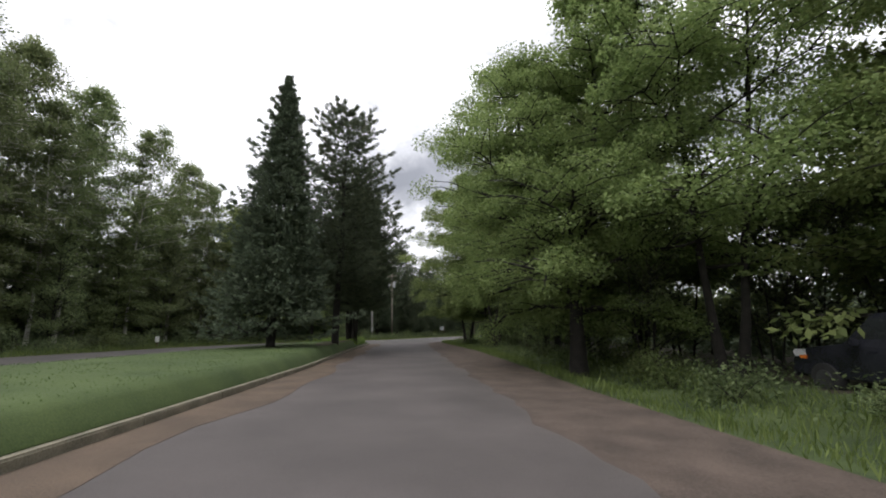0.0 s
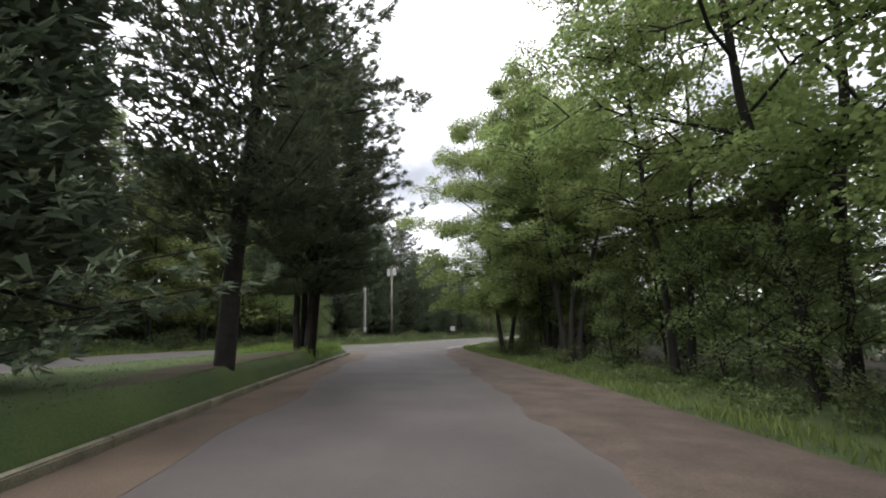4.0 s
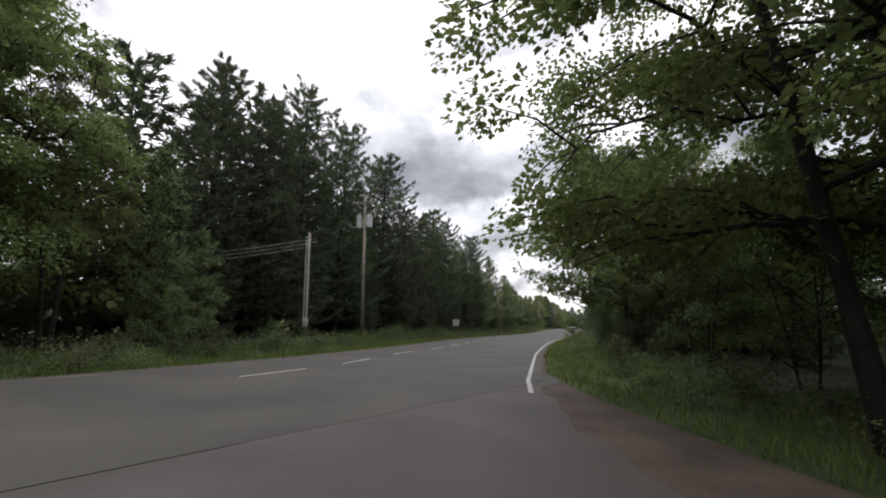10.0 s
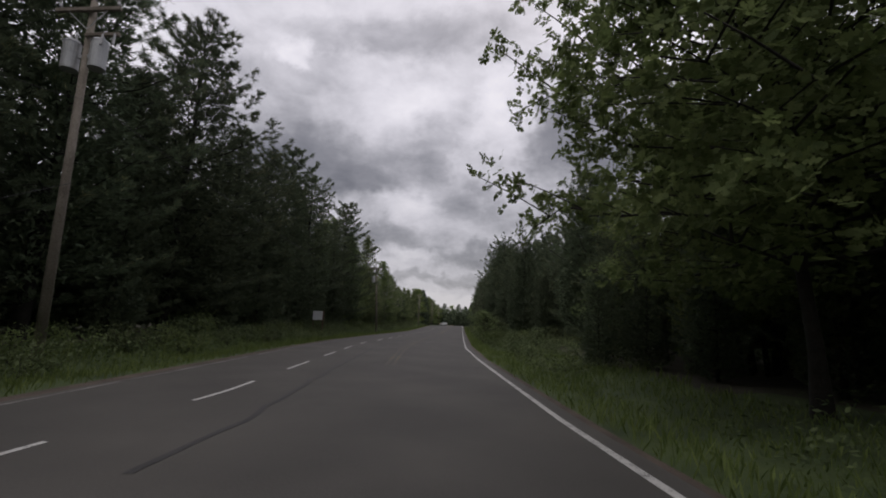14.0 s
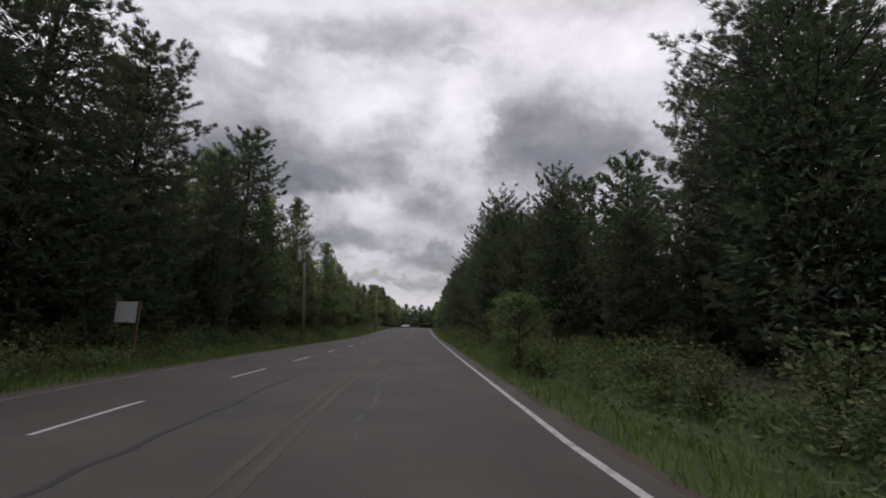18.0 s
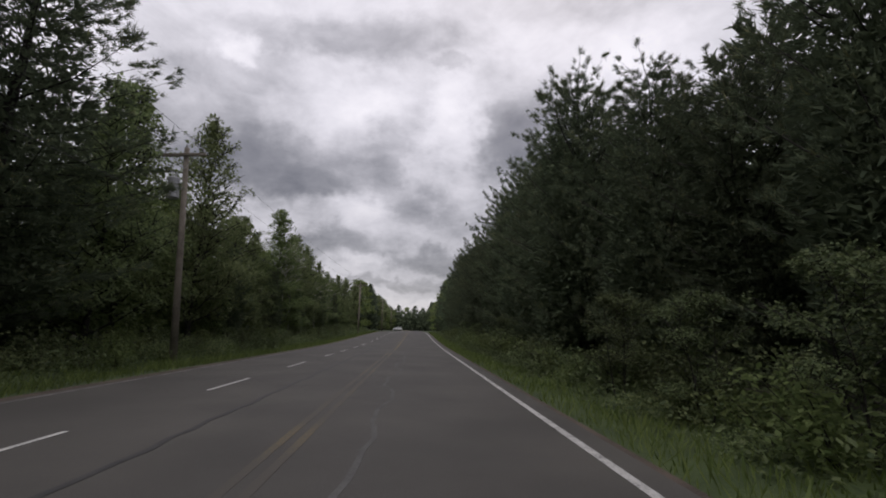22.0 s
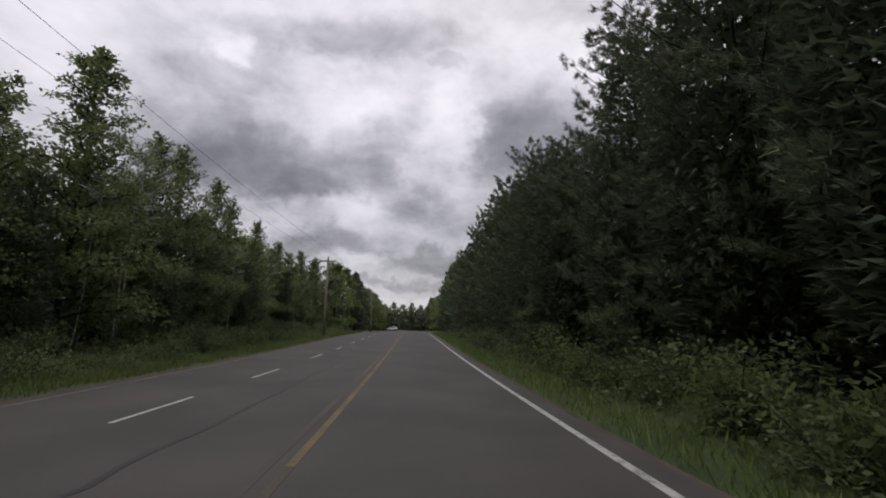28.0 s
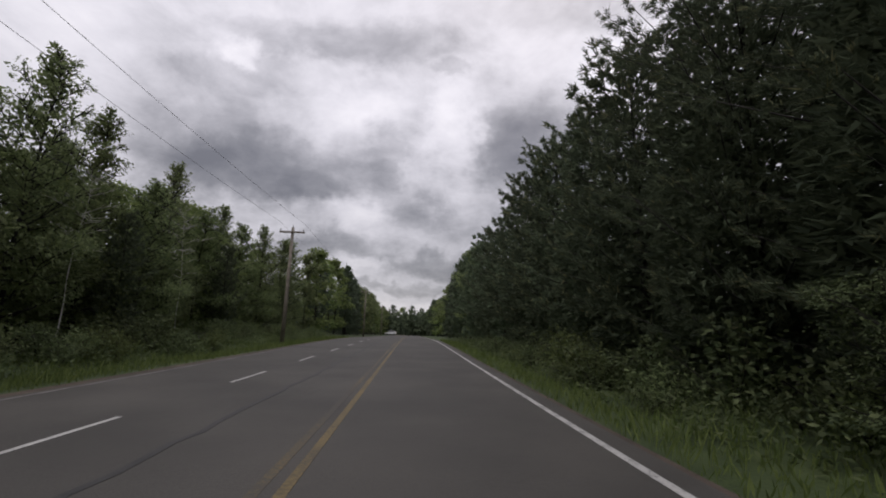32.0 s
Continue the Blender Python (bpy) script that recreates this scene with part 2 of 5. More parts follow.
CABLE = surface("black_cable", (0.02, 0.02, 0.02), (0.06, 0.06, 0.06), 0.6, 2, 30, 0)
PORCELAIN = surface("grey_porcelain", (0.25, 0.25, 0.26), (0.45, 0.45, 0.46), 0.35, 5, 30, 0)
YELLOW_PLASTIC = surface("yellow_plastic", (0.42, 0.36, 0.10), (0.58, 0.50, 0.17), 0.5, 4, 30, 0)
SIGN_METAL = surface("bare_sign_back", (0.56, 0.58, 0.60), (0.70, 0.72, 0.74), 0.5, 1.5, 40, 0.05)
RED_WOOD = surface("red_brown_post", (0.07, 0.03, 0.025), (0.15, 0.065, 0.05), 0.8, 5, 40, 0.3)
WHITE_PAINT = surface("white_paint", (0.62, 0.62, 0.60), (0.80, 0.80, 0.78), 0.6, 4, 40, 0.05)
CAR_PAINT = surface("dark_car_paint", (0.012, 0.013, 0.018), (0.025, 0.026, 0.034), 0.25, 2, 30, 0)
CAR_WHITE = surface("white_car_paint", (0.66, 0.67, 0.68), (0.78, 0.79, 0.80), 0.3, 2, 30, 0)
CAR_GLASS = surface("dark_car_glass", (0.012, 0.014, 0.016), (0.02, 0.022, 0.025), 0.08, 2, 30, 0)
RUBBER = surface("tyre_rubber", (0.012, 0.012, 0.012), (0.03, 0.03, 0.03), 0.85, 6, 40, 0.2)
DARK_RIM = surface("dark_wheel_rim", (0.05, 0.05, 0.052), (0.10, 0.10, 0.105), 0.4, 6, 40, 0.05, metal=0.5)
LAMP_CLEAR = surface("headlight_lens", (0.45, 0.46, 0.47), (0.62, 0.63, 0.64), 0.15, 6, 40, 0)
LAMP_ORANGE = surface("orange_lens", (0.50, 0.12, 0.02), (0.70, 0.20, 0.03), 0.25, 6, 40, 0)

LEAF_MAPLE = leaf_material("maple_leaves", (0.135, 0.180, 0.062), (0.260, 0.310, 0.118), 0.60)
LEAF_OAK = leaf_material("oak_leaves", (0.095, 0.125, 0.045), (0.19, 0.225, 0.088), 0.60)
LEAF_ASPEN = leaf_material("aspen_leaves", (0.130, 0.165, 0.074), (0.26, 0.305, 0.142), 0.56)
LEAF_POPLAR = leaf_material("poplar_leaves", (0.105, 0.140, 0.055), (0.21, 0.255, 0.105), 0.52)
LEAF_SPRUCE = leaf_material("spruce_needles", (0.072, 0.096, 0.066), (0.140, 0.166, 0.106), 0.25, 0.08)
LEAF_PINE = leaf_material("pine_needles", (0.080, 0.104, 0.068), (0.150, 0.180, 0.108), 0.34, 0.05)
LEAF_CANDLE = leaf_material("pine_candles", (0.16, 0.17, 0.08), (0.26, 0.26, 0.14), 0.3, 0.15)
LEAF_SHRUB = leaf_material("shrub_leaves", (0.055, 0.078, 0.034), (0.15, 0.178, 0.080), 0.38)
LAWN_BLADE = leaf_material("lawn_blades", (0.052, 0.085, 0.021), (0.090, 0.132, 0.036), 0.45)
# lighter copy of the grass; the island tip's stronger light is in its colour
LIT_GRASS = leaf_material("lit_grass_blades", (0.115, 0.170, 0.040), (0.250, 0.320, 0.090), 0.45)
GRASS_BLADE = leaf_material("grass_blades", (0.085, 0.125, 0.034), (0.20, 0.250, 0.080), 0.40)


# ---- mesh helpers ----
def mesh_of(name, verts, faces, mats, index=None, smooth=False):
    me = bpy.data.meshes.new(name)
    me.from_pydata([tuple(v) for v in verts] if not isinstance(verts, np.ndarray) else verts.tolist(), [], faces if isinstance(faces, list) else faces.tolist())
    for m in mats:
        me.materials.append(m)
    if index is not None:
        me.polygons.foreach_set("material_index", np.asarray(index, dtype=np.int32))
    if smooth:
        me.polygons.foreach_set("use_smooth", [True] * len(me.polygons))
    me.update()
    return me


def child(name, me, parent, label=""):
    ob = new(name, me)
    ob.parent = parent
    return tagged(ob, label)


def part(name, bm, material, parent, label="", smooth=False):
    """Links a bmesh as one mesh object under a thing or a part."""
    me = bpy.data.meshes.new(name)
    bm.to_mesh(me)
    bm.free()
    me.materials.append(material)
    if smooth:
        for p in me.polygons:
            p.use_smooth = True
    return child(name, me, parent, label)


def thing(name, m, label, category, group="", kind=""):
    ob = new(name)
    ob.empty_display_size = 0.3
    ob.matrix_world = m
    return tagged(ob, label, category, group, kind)


def box(sx, sy, sz, at=(0, 0, 0), bevel=0.0, turn=None):
    bm = bmesh.new()
    bmesh.ops.create_cube(bm, size=1.0)
    bmesh.ops.scale(bm, vec=(sx, sy, sz), verts=bm.verts)
    if bevel:
        bmesh.ops.bevel(bm, geom=bm.edges[:], offset=bevel, segments=2, affect="EDGES")
    if turn is not None:
        bmesh.ops.transform(bm, matrix=turn, verts=bm.verts)
    bmesh.ops.translate(bm, vec=at, verts=bm.verts)
    return bm


def rod(r1, r2, a, b, sides=12):
    """A tapered round bar from a to b."""
    a, b = Vector(a), Vector(b)
    bm = bmesh.new()
    bmesh.ops.create_cone(bm, cap_ends=True, segments=sides, radius1=r1, radius2=r2, depth=(b - a).length)
    q = (b - a).to_track_quat("Z", "Y").to_matrix().to_4x4()
    bmesh.ops.transform(bm, matrix=Matrix.Translation((a + b) / 2) @ q, verts=bm.verts)
    return bm


def tubes(paths, sides=6):
    """Verts and faces of tapered tubes; each path is (points, radii)."""
    V, F = [], []
    most = sides
    for pts, rad, *own in paths:
        sides = own[0] if own else most
        pts = np.asarray(pts, float)
        d = np.gradient(pts, axis=0)
        d /= np.linalg.norm(d, axis=1, keepdims=True) + 1e-9
        ref = np.where(np.abs(d[:, 2:]) > 0.9, [[1.0, 0, 0]], [[0, 0, 1.0]])
        u = np.cross(d, ref)
        u /= np.linalg.norm(u, axis=1, keepdims=True) + 1e-9
        w = np.cross(d, u)
        base, n = len(V), len(pts)
        for i in range(n):
            for k in range(sides):
                a = 2 * math.pi * k / sides
                V.append(pts[i] + rad[i] * (math.cos(a) * u[i] + math.sin(a) * w[i]))
        for i in range(n - 1):
            for k in range(sides):
                k2 = (k + 1) % sides
                F.append((base + i * sides + k, base + i * sides + k2, base + (i + 1) * sides + k2, base + (i + 1) * sides + k))
        F.append(tuple(base + (n - 1) * sides + k for k in range(sides)))
    return V, F


def diamonds(C, A, B, bend=None):
    """Leaves: a kite of four corners round each centre."""
    n = len(C)
    V = np.empty((n, 4, 3))
    V[:, 0], V[:, 2] = C - A, C + A
    V[:, 1], V[:, 3] = C + B, C - B
    if bend is not None:
        V[:, 1] += bend
        V[:, 3] += bend
    return V.reshape(-1, 3), np.arange(4 * n).reshape(n, 4)


def unit(v):
    return v / (np.linalg.norm(v, axis=-1, keepdims=True) + 1e-9)


# ---- kinds of trees: meshes made once ----
def oak_leaf():
    """Outline of a lobed leaf, one unit long from the stalk."""
    half = [(0.0, 0.0), (0.24, 0.30), (0.36, 0.10), (0.52, 0.42), (0.66, 0.12), (0.82, 0.28), (1.0, 0.0)]
    return np.array(half + [(u, -w) for u, w in half[-2:0:-1]])


def kite_leaf():
    return np.array([(0.0, 0.0), (0.45, 0.30), (1.0, 0.0), (0.45, -0.30)])


def broad_kite():
    return np.array([(0.0, 0.0), (0.4, 0.42), (1.0, 0.0), (0.4, -0.42)])


def leaf_mesh(foot, along_, normal, size, outline):
    """One flat leaf for each foot, in the direction along_, facing normal."""
    n, k = len(foot), len(outline)
    a = unit(along_)
    b = unit(np.cross(normal, a))
    V = foot[:, None] + (a[:, None] * outline[None, :, :1] + b[:, None] * outline[None, :, 1:]) * size[:, None, None]
    return V.reshape(-1, 3), np.arange(n * k).reshape(n, k)


def broadleaf(seed, h, r, base, limbs, clumps, per, leaf, trunk_r, leaf_mat, bark, lean=(0.0, 0.0), stems=1, narrow=0.55, droop=0.25, clump=0.55, inner=4000, patch=0.16, outline=None, sides=7, rosette=0, bend=0.012, up=0.0, layer=0.62, ways=None, cone=False):
    """Trunk, limbs and twigs; the leaves sit in separate layered sprays at the twigs, over a shaded inside."""
    rng = np.random.default_rng(seed)
    outline = kite_leaf() if outline is None else outline
    paths, tips = [], []
    count = max(1, limbs // stems)
    for s in range(stems):
        az0 = 6.283 * s / stems + rng.uniform(0, 1.2)
        spread = 0.0 if stems == 1 else r * 0.38
        top = np.array([lean[0] * h + spread * math.cos(az0), lean[1] * h + spread * math.sin(az0), h * rng.uniform(0.9, 0.96)])
        t = np.linspace(0, 1, 9)
        foot = np.array([0.22 * math.cos(az0), 0.22 * math.sin(az0), -0.15]) * (0 if stems == 1 else 1) + [0, 0, -0.1]
        tp = foot + (top - foot) * t[:, None] + np.c_[np.cumsum(rng.normal(0, bend * h, 9)), np.cumsum(rng.normal(0, bend * h, 9)), np.zeros(9)] * t[:, None]
        if ways:
            w = np.array(ways[s], float)
            tp = np.c_[[np.interp(t, np.linspace(0, 1, len(w)), w[:, c]) for c in range(3)]].T
        tr = trunk_r * (1 - 0.9 * t) * (1.0 if stems == 1 else 0.75)
        tr[0] *= 1.4
        paths.append((tp, tr))
        for i in range(count):
            u = base / h + (0.96 - base / h) * (i + rng.uniform(0.1, 0.9)) / count
            q = np.array([np.interp(u, t, tp[:, k]) for k in range(3)])
            az = 2.4 * i + rng.uniform(-0.5, 0.5)
            mid = (u - base / h) / (1 - base / h)
            env = max(0.2, math.sin(math.pi * min(1.0, mid * narrow + (1 - narrow) * 0.78 + 0.02)) ** 0.75)
            if cone:
                env = 0.09 + 0.93 * (1 - mid) ** 0.62 * min(1.0, 0.70 + 2.0 * mid)
            L = r * env * rng.uniform(0.70, 1.05)
            el = rng.uniform(0.1, 0.45) + 0.6 * mid + up
            d = np.array([math.cos(az) * math.cos(el), math.sin(az) * math.cos(el), math.sin(el)])
            k = np.linspace(0, 1, 6)[:, None]
            lp = q + d * L * k + np.array([0, 0, -droop * L]) * k**2 + rng.normal(0, 0.04 * L, (6, 3)) * k
            paths.append((lp, trunk_r * 0.34 * (1 - 0.8 * u) * (1 - 0.85 * k[:, 0]) + 0.007, 4))
            at = lambda f: np.array([np.interp(f, k[:, 0], lp[:, c]) for c in range(3)])
            tips += [(at(f), w) for f, w in ((0.55, 0.35), (0.8, 0.8), (1.0, 1.6))]
            for f in (0.35, 0.55, 0.72, 0.88):
                for sg in (-1, 1):
                    side = unit(np.cross(d, [0, 0, 1])) * sg
                    d2 = unit(d * 0.6 + side * rng.uniform(0.5, 1.0) + np.array([0, 0, rng.uniform(-0.1, 0.4)]))
                    L2 = L * rng.uniform(0.24, 0.46)
                    g = np.linspace(0, 1, 3)[:, None]
                    bp = at(f) + d2 * L2 * g + np.array([0, 0, -droop * L2]) * g**2
                    paths.append((bp, np.linspace(0.018, 0.007, 3) * (0.6 + h / 16), 3))
                    tips += [(bp[1], 0.5), (bp[2], 1.3)]
        tips += [(tp[-1], 1.2), (tp[-2], 0.8)]
    V, F = tubes(paths, sides)
    trunk = mesh_of("trunk", V, F, [bark], smooth=True)
    P, W = np.array([p for p, _ in tips]), np.array([w for _, w in tips])
    ends = np.flatnonzero(W > 1.55)
    W = W * rng.uniform(0.5, 1.5, len(W))
    W[ends] = 0
    pick = np.r_[ends, rng.choice(len(P), min(max(1, clumps - len(ends)), len(P) - len(ends)), replace=False, p=W / W.sum())]
    Q = P[pick]
    rad = clump * rng.uniform(0.55, 1.35, len(Q))
    if cone:
        rad = rad * np.clip(1.2 - (Q[:, 2] - base) / (h - base), 0.3, 1.0)
    n_each = np.maximum(8, (per * (rad / clump) ** 2).astype(int))
    idx_ = np.repeat(np.arange(len(Q)), n_each)
    n = len(idx_)
    mid_axis = np.c_[lean[0] * Q[:, 2], lean[1] * Q[:, 2], Q[:, 2] * 0.9]
    out = unit((Q - mid_axis) * [1, 1, 0.25])[idx_]
    if rosette:
        # leaves radiate in whorls from the twig ends
        whorls = n // rosette
        wi = rng.integers(0, len(Q), whorls)
        o = unit(rng.normal(0, 1, (whorls, 3))) * (rng.random((whorls, 1)) ** 0.45) * rad[wi][:, None] * [1, 1, layer]
        hub = Q[wi] + o
        pole = unit(unit((Q - mid_axis) * [1, 1, 0.25])[wi] * 0.9 + np.array([0, 0, 0.45]) + rng.normal(0, 0.75, (whorls, 3)))
        e1 = unit(np.cross(pole, rng.normal(0, 1, (whorls, 3))))
        e2 = np.cross(pole, e1)
        ang = np.tile(np.arange(rosette) * 6.283 / rosette, whorls) + rng.normal(0, 0.25, whorls * rosette)
        rep = np.repeat(np.arange(whorls), rosette)
        al = unit(e1[rep] * np.cos(ang)[:, None] + e2[rep] * np.sin(ang)[:, None] + pole[rep] * 0.35 + np.array([0, 0, -0.3]))
        C, N = hub[rep] + al * 0.02, unit(pole[rep] + rng.normal(0, 0.25, (len(rep), 3)))
        size = leaf * rng.uniform(0.65, 1.2, len(rep))
    else:
        o = unit(rng.normal(0, 1, (n, 3))) * (rng.random((n, 1)) ** 0.42) * rad[idx_][:, None] * [1, 1, layer]
        o[:, 2] -= 0.30 * np.sum(o * out, 1)
        C = Q[idx_] + o
        N = unit(np.array([0, 0, 1.0]) + out * 0.55 + o / rad[idx_][:, None] * 0.5 + rng.normal(0, 0.6, (n, 3)))
        al = unit(out * 0.6 + o / rad[idx_][:, None] * 0.6 + np.array([0, 0, -0.35]) + rng.normal(0, 0.45, (n, 3)))
        size = leaf * rng.uniform(0.65, 1.3, n)
    C[:, 2] = np.maximum(C[:, 2], 0.2 + 0.25 * rng.random(len(C)))
    V1, F1 = leaf_mesh(C, al, N, size, outline)
    q = P[rng.choice(len(P), inner)]
    axis = np.c_[lean[0] * q[:, 2], lean[1] * q[:, 2], q[:, 2]]
    Ci = axis + (q - axis) * rng.uniform(0.08, 0.72, (inner, 1)) + np.clip(rng.normal(0, 0.05 * r, (inner, 3)), -0.08 * r, 0.08 * r)
    Ci[:, 2] = np.maximum(Ci[:, 2] - 0.2, min(base, Ci[:, 2].min() + 0.4))
    V2, F2 = leaf_mesh(Ci, rng.normal(0, 1, (inner, 3)) * [1, 1, 0.5], unit(rng.normal(0, 0.7, (inner, 3)) + [0, 0, 0.8]), patch * rng.uniform(0.6, 1.3, inner), kite_leaf())
    faces = F1.tolist() + (F2 + len(V1)).tolist()
    return trunk, mesh_of("crown", np.vstack([V1, V2]), faces, [leaf_mat])


def conifer(seed, h, r, base, step, nper, tufts, spikes, slen, swide, flat=0.6, stems=1, inner=2500, patch=0.3, lift=(-0.02, 0.22), sweep=0.14, bare=0.28, fan=0.40, fresh=0.16, up=0.55, thick=0.015, ragged=0.2, bark=None, needles=None, belly=0.38, top_lift=0.62):
    """A needle tree: whorls of limbs, each a flat fan of tufts, each tuft a spray of fine spikes; the inside lies in shade."""
    rng = np.random.default_rng(seed)
    paths, P, D, S = [], [], [], []
    env = lambda f: r * ((1 - belly) + belly * np.sin(np.minimum(1.0, f * 2.4) * 1.57)) * (1 - f) ** flat + 0.05
    for s in range(stems):
        off = np.zeros(3) if stems == 1 else np.array([0.5 * math.cos(6.283 * s / stems + 0.5), 0.5 * math.sin(6.283 * s / stems + 0.5), 0])
        t = np.linspace(0, 1, 9)
        hh = h * (1 if s == 0 else rng.uniform(0.85, 0.97))
        ax = np.c_[off[0] * (0.45 + t) + np.cumsum(rng.normal(0, 0.045, 9)), off[1] * (0.45 + t) + np.cumsum(rng.normal(0, 0.045, 9)), np.r_[-0.45, (t * hh - 0.1)[1:]]]
        paths.append((ax, thick * hh * (1 - 0.94 * t) + 0.010, 8))
        z = base
        while z < hh * 0.985:
            f = (z - base) / (hh - base)
            L0 = float(env(f))
            a0 = rng.uniform(0, 6.28)
            for i in range(nper):
                az = a0 + 6.283 * i / nper + rng.uniform(-0.4, 0.4)
                L = L0 * (rng.uniform(0.62, 1.04) if rng.random() > ragged else rng.uniform(1.0, 1.25))
                d = np.array([math.cos(az), math.sin(az), 0.0])
                side = np.array([-d[1], d[0], 0.0])
                el = rng.uniform(*lift) + top_lift * f ** 1.5
                q = np.array([np.interp(z / hh, t, ax[:, c]) for c in range(2)] + [z + rng.uniform(-0.12, 0.12)])
                curve = lambda u: q + d * (L * u)[:, None] + np.array([0, 0, 1.0]) * (L * (el * u - 0.16 * u * (1 - u) + sweep * u**3))[:, None]
                if L > 0.35:
                    paths.append((curve(np.array([0, 0.5, 1.0])), np.linspace(0.010 + 0.008 * L, 0.005, 3), 3))
                m = max(3, int(tufts * (0.25 + 0.75 * L / r)))
                u = np.r_[1.0, 0.94, rng.uniform(bare, 1.0, m - 2)]
                lat = np.r_[0, 0, rng.uniform(-1, 1, m - 2)] * fan * L * (1.12 - u) ** 0.7
                pt = curve(u) + side * lat[:, None] + np.c_[np.zeros((m, 2)), 0.10 * np.abs(lat) + rng.normal(0, 0.045, m)]
                P.append(pt), S.append(u)
                D.append(unit(d * (0.5 + 0.5 * u[:, None]) + side * (lat / (fan * L + 1e-6) * 1.3)[:, None] + np.array([0, 0, up])))
            z += step * rng.uniform(0.75, 1.2) * (1.1 - 0.45 * f)
    P, D, S = np.vstack(P), np.vstack(D), np.concatenate(S)
    rep = np.repeat(np.arange(len(P)), spikes)
    n = len(rep)
    dirs = unit(D[rep] + rng.normal(0, 0.52, (n, 3)))
    foot = P[rep] - D[rep] * slen * 0.25 + rng.normal(0, 0.16 * slen, (n, 3))
    tip = foot + dirs * (slen * rng.uniform(0.6, 1.25, n))[:, None]
    w = unit(np.cross(dirs, rng.normal(0, 1, (n, 3)))) * (swide * rng.uniform(0.6, 1.3, n))[:, None]
    V1 = np.stack([foot - w, foot + w, tip], 1).reshape(-1, 3)
    mat = (rng.random(n) < fresh * np.clip((S[rep] - 0.7) / 0.3, 0, 1)).astype(int)
    # needles close round the trunk
    f = 1 - np.sqrt(rng.random(inner)) * 0.97
    az = rng.uniform(0, 6.283, inner)
    rr = env(f) * np.sqrt(rng.random(inner)) * 0.62
    c = np.c_[rr * np.cos(az), rr * np.sin(az), base + 0.3 + f * (h - base - 0.3) * 0.95]
    dv = unit(np.c_[np.cos(az), np.sin(az), np.full(inner, 0.1)] + rng.normal(0, 0.5, (inner, 3)))
    wv = unit(np.cross(dv, rng.normal(0, 0.5, (inner, 3)) + [0, 0, 1])) * patch * 0.20
    V2 = np.stack([c - wv, c + wv, c + dv * patch], 1).reshape(-1, 3)
    V = np.vstack([V1, V2])
    F = np.arange(len(V)).reshape(-1, 3)
    TV, TF = tubes(paths, 5)
    trunk = mesh_of("trunk", TV, TF, [bark or BARK_DARK], smooth=True)
    return trunk, mesh_of("crown", V, F, [needles or LEAF_PINE, LEAF_CANDLE], np.r_[mat, np.zeros(inner, int)])


def shrub_mesh(seed, h, r, nleaf, leaf, mat, stems=7):
    rng = np.random.default_rng(seed)
    paths, P = [], []
    for i in range(stems):
        az, o = rng.uniform(0, 6.28), rng.uniform(0.15, 1.0) * r
        k = np.linspace(0, 1, 5)[:, None]
        hh = h * rng.uniform(0.55, 1.0) * (1 - 0.35 * o / r)
        p = np.array([math.cos(az) * o, math.sin(az) * o, hh]) * np.c_[k**1.3, k**1.3, k] + [0, 0, -0.04]
        paths.append((p, np.linspace(0.012, 0.004, 5) * (0.6 + h * 0.4)))
        P += [p[0] + (p[-1] - p[0]) * f for f in (0.3, 0.45, 0.6, 0.75, 0.9, 1.0)]
    P = np.array(P)
    W = rng.uniform(0.3, 1.5, len(P))
    C = P[rng.choice(len(P), nleaf, p=W / W.sum())] + rng.normal(0, 0.17 * r, (nleaf, 3)) * [1.2, 1.2, 0.8]
    C[:, 2] = np.maximum(C[:, 2], 0.03)
    size = leaf * rng.uniform(0.6, 1.3, nleaf)[:, None]
    A = unit(rng.normal(0, 1, (nleaf, 3)) * [1, 1, 0.6]) * size
    B = unit(np.cross(A, rng.normal(0, 0.6, (nleaf, 3)) + [0, 0, 1])) * size * 0.5
    V, F = tubes(paths, 4)
    stem = mesh_of("stem", V, F, [BARK_DARK])
    V, F = diamonds(C, A, B)
    return stem, mesh_of("foliage", V, F, [mat])


# ---- the lie of the roads (x of each edge by y) ----
def along(pairs):
    ys, xs = zip(*pairs)
    return lambda y: np.interp(y, ys, xs)


main_left = along([(-140, 30), (-75, 5.0), (-58, -1.0), (-46, -4.6), (-37, -5.9), (-31, -5.3), (-26, -4.6), (-20, -4.2), (-12, -4.4), (-5, -5.1), (3, -6.0), (12, -6.6), (22, -6.8), (400, -6.8)])
main_right = along([(-140, 36), (-75, 11.0), (-58, 5.3), (-46, 1.2), (-40, -0.1), (-36, -0.6), (-33.6, 0.6), (-32.4, 1.6), (-22, 5.0), (-15.5, 4.2), (-11, 3.7), (-5, 3.25), (0, 2.9), (8, 2.55), (20, 2.5), (400, 2.5)])
line_right = along([(-28.7, 6.5), (-25, 5.2), (-22, 4.65), (-15.5, 3.9), (-11, 3.4), (-5, 2.95), (0, 2.6), (8, 2.2), (20, 2.13), (400, 2.12)])
dash_x = along([(-30, -1.9), (-25, -1.6), (-21, -1.4), (-15, -2.2), (-10, -2.2), (-3, -2.95), (4, -3.7), (10, -4.15), (400, -4.2)])
yellow_x = along([(-12, 0.6), (-5, -0.2), (4, -1.0), (12, -1.3), (400, -1.3)])
